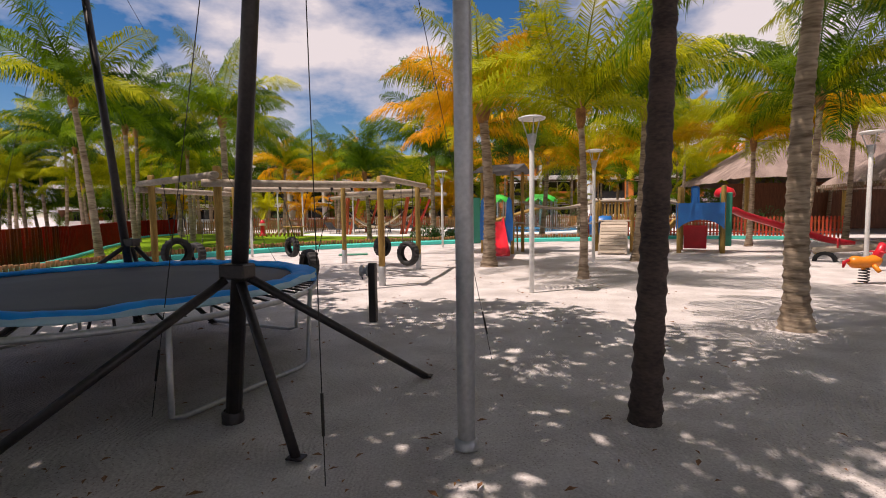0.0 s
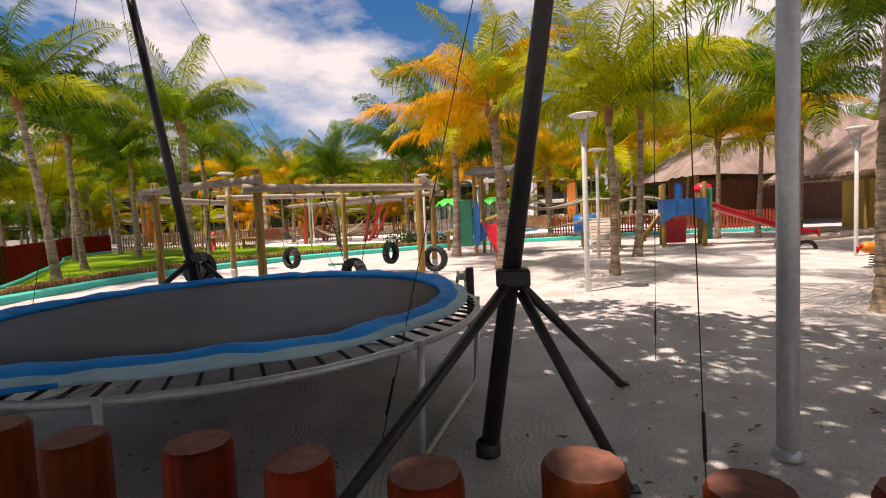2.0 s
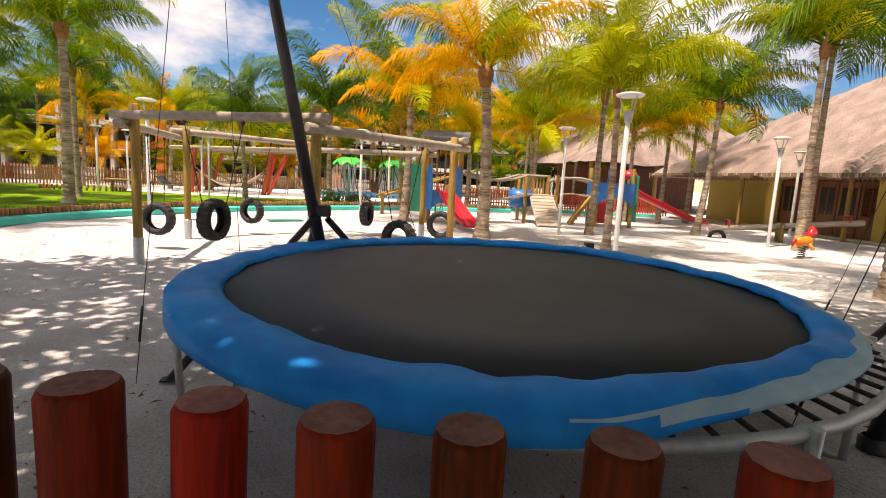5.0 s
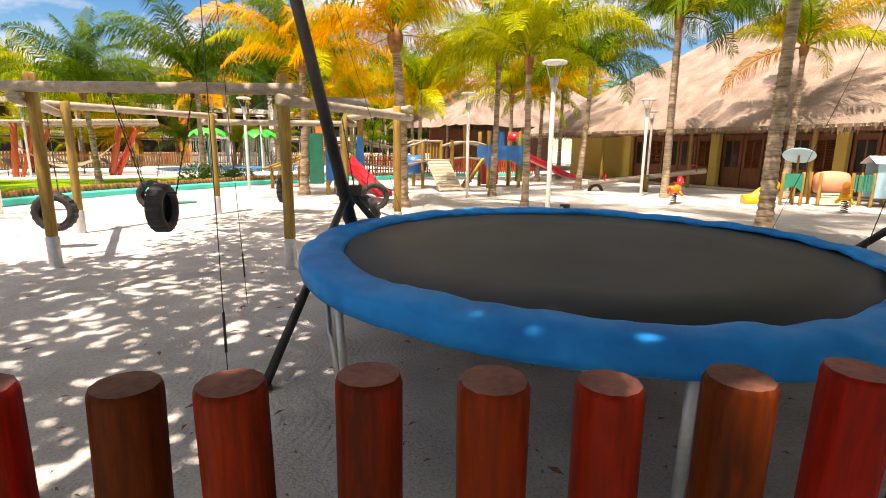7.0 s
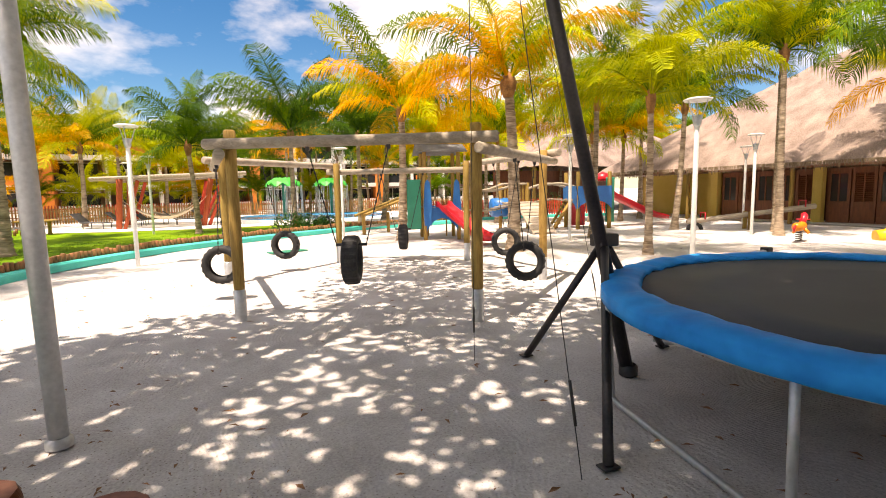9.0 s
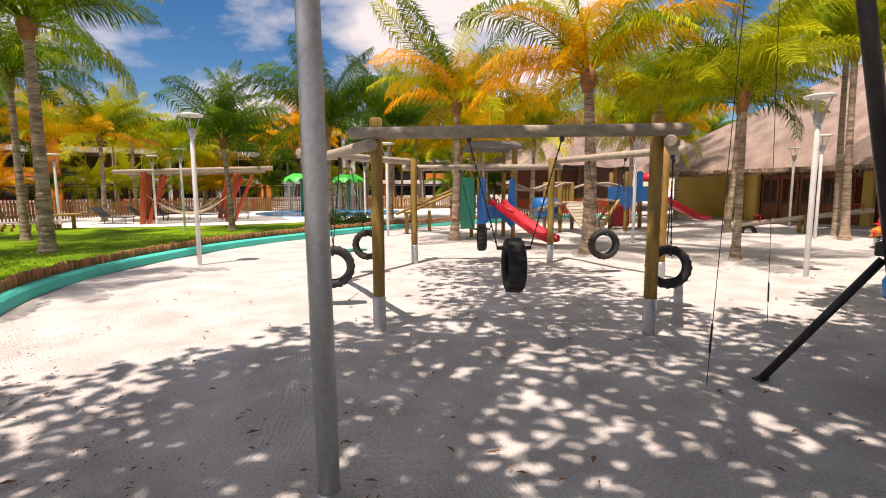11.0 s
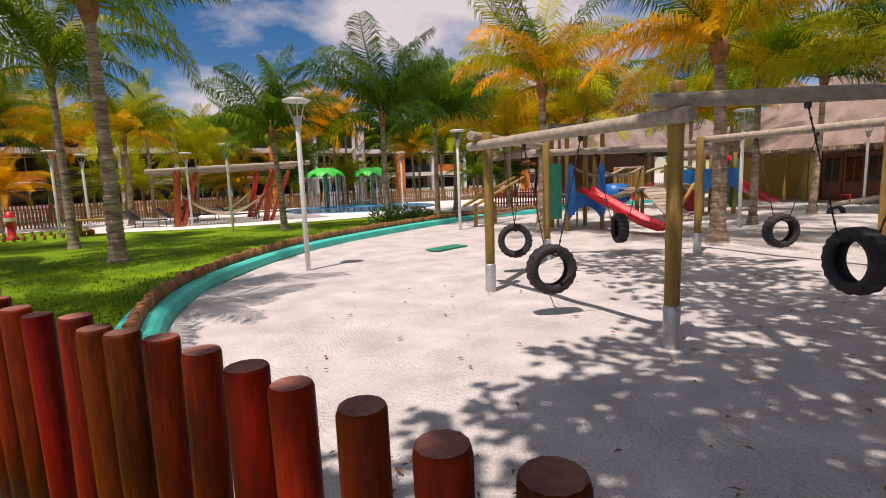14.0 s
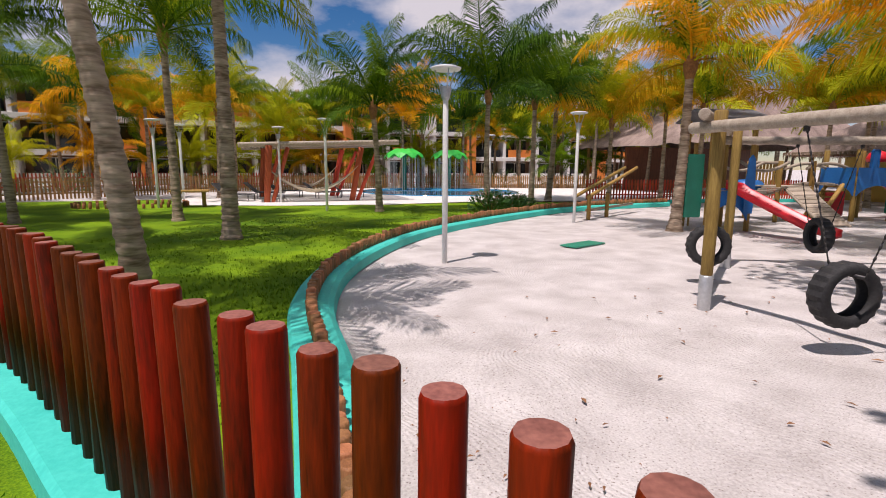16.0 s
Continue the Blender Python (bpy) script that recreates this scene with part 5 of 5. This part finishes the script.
# middle platform with ramp and rope bridge
t2 = thing("play_platform", (3.0, 23.3, 0), "timber play platform with slatted ramp and railings", "play platform", rz=-8)
for x in (-0.65, 0.65):
    for y in (-0.6, 0.7):
        part("post", log((x, y, -0.05), (x, y, 2.0), 0.075), POSTWOOD, t2)
for k in range(9):
    bm = bmesh.new()
    bx(bm, -0.7, 0.7, -0.65 + k * 0.152, -0.51 + k * 0.152, 1.14, 1.18, 0.005)
    part("deck_board", bm, GREYWOOD, t2)
for k in range(9):
    bm = bmesh.new()
    bx(bm, -0.6 + k * 0.14, -0.52 + k * 0.14, 0.72, 0.75, 1.18, 1.95, 0.005)
    part("baluster", bm, POSTWOOD, t2)
part("rail", log((-0.7, 0.72, 1.95), (0.7, 0.72, 1.95), 0.05), GREYWOOD, t2)
for k in range(9):
    u = (k + 0.5) / 9
    bm = bmesh.new()
    box(bm, (0.95, 0.185, 0.035), Matrix.Translation((0.0, -0.68 - 1.55 * u, 1.14 - 1.10 * u)) @ pose(0, 0, 0, 35.4), 0.006)
    part("ramp_board", bm, GREYWOOD, t2)
for x in (-0.46, 0.46):
    part("ramp_rail", log((x, -0.66, 1.10), (x, -2.25, 0.0), 0.045), GREYWOOD, t2)
bm = bmesh.new()
lathe(bm, [(0, 0), (0.4, 0.0), (0.42, 0.5), (0.4, 0.85), (0, 0.85)], 16)
part("crawl_tunnel", bm, BLUE, t2, "blue plastic crawl tunnel", m=Matrix.Translation((-1.0, 0.8, 0.95)) @ pose(0, 0, 0, 90, 0, 90))
bridge = thing("rope_bridge", (0.7, 22.6, 0), "sagging plank rope bridge between the play towers", "bridge", rz=12)
for k in range(14):
    u = k / 13
    bm = bmesh.new()
    box(bm, (0.15, 0.7, 0.04), Matrix.Translation((-1.35 + 2.9 * u, 0, 1.12 - 0.22 * math.sin(math.pi * u))), 0.005)
    part("plank", bm, GREYWOOD, bridge)
for y in (-0.38, 0.38):
    bm = bmesh.new()
    tube(bm, [(-1.35 + 2.9 * k / 10, y, 1.95 - 0.28 * math.sin(math.pi * k / 10)) for k in range(11)], 0.05, 7)
    part("hand_rope", bm, GREYWOOD, bridge)
arch = thing("arch_bridge", (4.55, 23.1, 0), "bowed timber footbridge with plank railings", "bridge", rz=-6)
arch.scale = (0.62, 1, 1)
for y in (-0.4, 0.4):
    bm = bmesh.new()
    tube(bm, [(-1.6 + 3.0 * k / 8, y, 1.75 + 0.18 * math.sin(math.pi * k / 8)) for k in range(9)], 0.055, 7)
    part("rail", bm, GREYWOOD, arch)
for k in range(14):
    u = k / 13
    bm = bmesh.new()
    box(bm, (0.17, 0.7, 0.04), Matrix.Translation((-1.6 + 3.0 * u, 0, 1.12 + 0.15 * math.sin(math.pi * u))), 0.005)
    part("plank", bm, GREYWOOD, arch)
part("strut", log((-0.5, -0.45, 0), (0.9, -0.45, 1.2), 0.08), POSTWOOD, arch)

# second tower with the long slide
t3 = thing("play_tower", (6.0, 22.7, 0), "timber play tower with blue scalloped panels and long red slide", "play tower", rz=-15)
for x in (-0.7, 0.7):
    for y in (-0.65, 0.65):
        part("post", log((x, y, -0.05), (x, y, 2.4), 0.085), POSTWOOD, t3)
for k in range(9):
    bm = bmesh.new()
    bx(bm, -0.75, 0.75, -0.7 + k * 0.157, -0.555 + k * 0.157, 1.2, 1.24, 0.005)
    part("deck_board", bm, GREYWOOD, t3)
part("scallop_panel", arch_panel(1.5, 0.95, 0.35), BLUE, t3, "blue plastic scalloped panel", m=Matrix.Translation((0, -0.76, 0.85)))
part("scallop_panel", arch_panel(1.4, 0.95, 0.35), BLUE, t3, "blue plastic scalloped panel", m=Matrix.Translation((-0.8, 0, 0.85)) @ pose(0, 0, 0, 0, 0, 90))
bm = bmesh.new()
box(bm, (0.4, 0.04, 1.9), Matrix.Translation((0.78, -0.55, 1.2)), 0.02)
part("side_panel", bm, GREEN, t3, "dark green side panel")
bm = bmesh.new()
box(bm, (0.28, 0.04, 0.8), Matrix.Translation((-0.2, -0.74, 2.0)), 0.06)
part("crest_panel", bm, BLUE, t3)
bm = bmesh.new()
lathe(bm, [(0, 0.0), (0.32, 0.0), (0.36, 0.12), (0.28, 0.3), (0, 0.42)], 16, (0.75, 0.1, 2.0))
part("cap", bm, RED, t3, "small red dome cap")
slide(t3, (0.75, 0.0, 1.5), (4.8, 1.8, 0.06), 0.24)
for k in range(7):
    u = k / 6
    part("rung", rod((-0.85 - 0.6 * u, -0.3, 1.15 - 1.1 * u), (-0.85 - 0.6 * u, 0.35, 1.15 - 1.1 * u), 0.035), POSTWOOD, t3)
for y in (-0.3, 0.35):
    part("ladder_rail", log((-0.8, y, 1.25), (-1.6, y, 0.0), 0.06), POSTWOOD, t3)
bm = bmesh.new()
box(bm, (0.8, 0.05, 0.9), Matrix.Translation((-0.2, 0.66, 0.5)), 0.02)
part("red_panel", bm, RED, t3)

# balance beam at the lawn's end
beam = thing("balance_ladder", (-2.2, 25.6, 0), "low timber climbing beam on short posts", "climbing frame", rz=20)
part("post", log((-1.2, 0, -0.05), (-1.2, 0, 0.85), 0.07), POSTWOOD, beam)
part("post", log((0.2, 0.2, -0.05), (0.2, 0.2, 0.85), 0.07), POSTWOOD, beam)
part("rail", log((-1.3, 0, 0.75), (2.6, 0.5, 1.75), 0.06), POSTWOOD, beam)
part("rail", log((-1.3, 0.5, 0.75), (2.6, 1.0, 1.75), 0.06), POSTWOOD, beam)
part("rail", log((-1.2, 0.1, 0.3), (2.6, 0.6, 0.35), 0.05), GREYWOOD, beam)

# seesaw
see = thing("seesaw", (10.2, 18.4, 0), "long log seesaw with red handles and half-buried tyre", "seesaw", rz=-28)
part("beam", log((-2.2, 0, 0.3), (2.6, 0, 0.85), 0.10), GREYWOOD, see)
part("pivot_post", log((0.1, -0.2, -0.05), (0.1, -0.2, 0.68), 0.08), POSTWOOD, see)
part("pivot_post", log((0.1, 0.2, -0.05), (0.1, 0.2, 0.68), 0.08), POSTWOOD, see)
part("axle", rod((0.1, -0.3, 0.56), (0.1, 0.3, 0.56), 0.03), GALV, see)
for x, z in ((-1.6, 0.36), (2.1, 0.78)):
    bm = bmesh.new()
    tube(bm, [(x, -0.22, z + 0.05), (x, -0.22, z + 0.3), (x, 0.22, z + 0.3), (x, 0.22, z + 0.05)], 0.025, 7)
    part("handle", bm, RED, see, "red handle")
part("bumper", TYRE, None, see, "half-buried black tyre", m=Matrix.Translation((-1.9, 0, -0.02)))


def spring_rider(x, y, rz, main, second):
    ob = thing("spring_rider", (x, y, 0), "small plastic horse rider on a coil spring", "spring rider", "spring riders", rz=rz)
    bm = bmesh.new()
    tube(bm, [(0.09 * math.cos(k * 0.8), 0.09 * math.sin(k * 0.8), 0.02 + 0.3 * k / 40) for k in range(41)], 0.014, 5)
    part("spring", bm, BLACKPOLE, ob)
    bm = bmesh.new()
    tube(bm, [(-0.34, 0, 0.47), (-0.25, 0, 0.46), (0, 0, 0.44), (0.22, 0, 0.47), (0.32, 0, 0.52)], [0.06, 0.13, 0.12, 0.14, 0.08], 12)
    part("body", bm, main, ob, "yellow-orange plastic body")
    bm = bmesh.new()
    tube(bm, [(0.22, 0, 0.5), (0.33, 0, 0.68), (0.36, 0, 0.78), (0.5, 0, 0.72), (0.55, 0, 0.68)], [0.10, 0.085, 0.09, 0.07, 0.05], 10)
    part("head", bm, second, ob, "red plastic head")
    bm = bmesh.new()
    tube(bm, [(-0.34, 0, 0.5), (-0.44, 0, 0.46), (-0.46, 0, 0.34)], [0.03, 0.04, 0.02], 8)
    part("tail", bm, second, ob)
    part("handlebar", rod((0.27, -0.18, 0.66), (0.27, 0.18, 0.66), 0.018), second, ob)
    for k in (-1, 1):
        bm = bmesh.new()
        tube(bm, [(0.1, 0.1 * k, 0.4), (0.14, 0.17 * k, 0.3), (0.16, 0.2 * k, 0.26)], [0.05, 0.045, 0.04], 8)
        part("leg", bm, main, ob)


spring_rider(7.0, 14.4, 15, ORANGEP, RED)
spring_rider(9.6, 10.9, 200, YELLOW, ORANGEP)

# toy train of coloured play panels
toy = thing("toddler_play_train", (11.3, 12.2, 0), "toddler play train of blue, green and salmon panels", "play set", rz=-38)
toy.scale = (0.82, 0.82, 0.9)
for x in (-1.7, -1.0, -0.4, 0.7, 1.4, 2.2):
    for y in (-0.35, 0.35):
        part("post", log((x, y, -0.05), (x, y, 1.15), 0.06), POSTWOOD, toy)
bm = bmesh.new()
lathe(bm, [(0, -0.5), (0.36, -0.5), (0.4, -0.3), (0.42, 0), (0.4, 0.3), (0.36, 0.5), (0, 0.5)], 20)
part("barrel", bm, SALMON, toy, "salmon pink barrel tunnel", m=Matrix.Translation((0.15, 0, 0.78)) @ pose(0, 0, 0, 0, 90, 0))
part("green_arch", arch_panel(0.75, 0.75, 0.3), GREEN, toy, "green arch panel", m=Matrix.Translation((-1.35, -0.38, 0.35)))
for k in range(6):
    bm = bmesh.new()
    bx(bm, 0.76 + k * 0.105, 0.83 + k * 0.105, -0.4, -0.37, 0.5, 1.08, 0.01)
    part("slat", bm, GREEN, toy)
for sgn in (-0.36, 0.36):
    bm = bmesh.new()
    bx(bm, 1.45, 2.15, sgn - 0.02, sgn + 0.02, 0.3, 1.5, 0.02)
    part("house_panel", bm, PALEBLUE, toy, "pale blue house panel")
bm = bmesh.new()
bx(bm, 2.15, 2.2, -0.36, 0.36, 0.3, 1.5, 0.01)
part("end_panel", bm, YELLOW, toy, "yellow end panel")
for sgn in (-1, 1):
    bm = bmesh.new()
    box(bm, (1.05, 0.56, 0.03), Matrix.Translation((1.82, sgn * 0.24, 1.6)) @ pose(0, 0, 0, -sgn * 28), 0.008)
    part("roof_slope", bm, PINKWHITE, toy, "pinkish white roof")
bm = bmesh.new()
lathe(bm, [(0, 0.05), (0.3, 0.04), (0.55, -0.03), (0.53, -0.06), (0, 0.0)], 24)
part("parasol", bm, PALEBLUE, toy, "tilted pale blue disc parasol", m=Matrix.Translation((-1.1, 0, 1.75)) @ pose(0, 0, 0, -24, 14, 0))
part("parasol_post", log((-1.1, 0, 0), (-1.1, 0, 1.72), 0.04), POSTWOOD, toy)
bm = bmesh.new()
for k in range(5):
    bx(bm, -0.35, 0.65, -0.45, -0.40, 0.05 + k * 0.085, 0.11 + k * 0.085, 0.008)
part("step_boards", bm, CREAM, toy, "cream step boards")
bm = bmesh.new()
tube(bm, [(-2.9, 0, 0.05), (-2.5, 0, 0.12), (-1.75, 0, 0.75)], [0.26, 0.26, 0.24], 12)
part("yellow_chute", bm, YELLOW, toy, "short yellow chute")
# carved post by the dark palm
cp = thing("animal_post", (4.3, 5.9, 0), "yellow timber balance post with a red plastic head", "play post")
part("post", log((0, 0, -0.05), (0.12, 0, 1.35), 0.09), POSTWOOD, cp)
bm = bmesh.new()
lathe(bm, [(0, -0.16), (0.13, -0.1), (0.18, 0.02), (0.12, 0.14), (0, 0.18)], 14, (0.2, 0, 1.35))
part("head", bm, RED, cp, "red plastic head")
bm = bmesh.new()
bx(bm, -0.6, 0.5, -0.1, 0.1, 0.42, 0.47, 0.01)
part("step_board", bm, GREYWOOD, cp)
crate = thing("log_bench", (6.6, 5.4, 0), "low bench of stacked pale logs", "bench", rz=20)
for k in range(3):
    part("bench_log", log((-0.9, 0.2 * k, 0.35), (0.9, 0.2 * k, 0.35), 0.10), POSTWOOD, crate)
for x in (-0.6, 0.6):
    part("bench_leg", log((x, 0.2, 0), (x, 0.2, 0.3), 0.1), POSTWOOD, crate)

# ---- lawn furniture ----
rail = thing("lawn_planter", (-18.6, 34.0, 0), "low log-edged bed on the lawn", "planter", kind="structure")
for k in range(40):
    a = 2 * math.pi * k / 40
    part("log", EDGE[k % 4], None, rail, m=Matrix.Translation((2.0 * math.cos(a), 1.2 * math.sin(a), 0.05)))
hy = thing("hydrant", (-19.2, 33.8, 0), "dark red hydrant with a cream cap", "hydrant")
bm = bmesh.new()
lathe(bm, [(0.22, 0.05), (0.22, 0.15), (0.13, 0.2), (0.13, 0.75), (0.2, 0.8), (0.2, 0.95), (0.1, 1.15), (0, 1.2)], 14)
part("barrel", bm, RED, hy)
bm = bmesh.new()
lathe(bm, [(0.21, 0.80), (0.21, 0.95)], 14)
part("band", bm, CREAM, hy)
tb = thing("picnic_table", (-16.4, 33.2, 0), "small brown log picnic table on the lawn", "table")
bm = bmesh.new()
bx(bm, -0.7, 0.7, -0.4, 0.4, 0.68, 0.75, 0.01)
part("tabletop", bm, POSTWOOD, tb)
for x in (-0.5, 0.5):
    part("leg", log((x, 0, 0.05), (x, 0, 0.7), 0.08), POSTWOOD, tb)

# shrubs


def shrub(x, y, r, h, seed, flower=False):
    rs = random.Random(seed)
    ob = thing("shrub", (x, y, 0.07), "dense green shrub at the lawn's edge", "shrub", "shrubs by the kerb")
    bm = bmesh.new()
    for k in range(9):
        a = rs.uniform(0, 6.28)
        tube(bm, [(0, 0, -0.05), (0.5 * r * math.cos(a), 0.5 * r * math.sin(a), h * 0.55), (0.85 * r * math.cos(a), 0.85 * r * math.sin(a), h * rs.uniform(0.7, 0.95))], [0.015, 0.01, 0.004], 5)
    tagged(part("stem_cluster", bm, FIBRE, ob), kind="stuff")
    vs, fs = [], []
    for k in range(750):
        a, u, w = rs.uniform(0, 6.28), rs.random() ** 0.5, rs.random()
        p = Vector((r * u * math.cos(a), r * u * math.sin(a), h * (0.1 + 0.9 * w * (1 - 0.55 * u * u))))
        d = Vector((math.cos(a), math.sin(a), rs.uniform(0.1, 1.4))).normalized()
        s = d.cross(Vector((rs.uniform(-1, 1), rs.uniform(-1, 1), 1))).normalized()
        l, q = rs.uniform(0.09, 0.2), rs.uniform(0.018, 0.035)
        o = len(vs)
        vs += [p, p + d * l * 0.5 + s * q, p + d * l, p + d * l * 0.5 - s * q]
        fs.append((o, o + 1, o + 2, o + 3))
    me = bpy.data.meshes.new("foliage")
    me.from_pydata(vs, [], fs)
    me.materials.append(SHRUB)
    part("foliage", me, None, ob)


shrub(-5.9, 27.6, 0.75, 0.9, 1)
shrub(-5.0, 28.1, 0.8, 0.8, 2)
shrub(-4.2, 28.4, 0.6, 0.6, 3)
for i, (x, y) in enumerate(((-24, 44), (-18, 49.5), (2, 50), (6, 50), (10, 48), (13, 36), (0, 51), (-10, 52))):
    shrub(x, y, 1.5, 1.6, 20 + i)

# fallen leaves and scraps on the sand
rs = random.Random(12)
vs, fs = [], []
for k in range(1900):
    if k < 600:
        x, y = rs.uniform(-12, 3), 4.5 + 12.5 * rs.random() ** 1.7
        l = rs.uniform(0.015, 0.055)
    else:
        q = fence_pts[rs.randrange(70)]
        u = 0.35 + abs(rs.gauss(0, 0.9))
        x, y = q.x + 0.6 * u + rs.uniform(-0.1, 0.1), q.y + 0.8 * u
        l = rs.uniform(0.008, 0.03)
    a = rs.uniform(0, 6.28)
    c, s = math.cos(a), math.sin(a)
    o = len(vs)
    vs += [(x - c * l, y - s * l, 0.012), (x - s * l * .35, y + c * l * .35, 0.025), (x + c * l, y + s * l, 0.014), (x + s * l * .35, y - c * l * .35, 0.02)]
    fs.append((o, o + 1, o + 2, o + 3))
me = bpy.data.meshes.new("leaf_litter")
me.from_pydata(vs, [], fs)
me.materials.append(LITTER)
tagged(new("leaf_litter", me), "scattered dry leaf scraps on the sand", "leaves", kind="stuff")
bm = bmesh.new()
box(bm, (1.1, 0.45, 0.03), Matrix.Translation((-6.9, 20.4, 0.02)) @ pose(0, 0, 0, 0, 0, 20), 0.005)
tagged(new("ground_hatch", to_mesh("ground_hatch", bm, GREEN)), "sand-covered green hatch plate in the ground", "hatch")
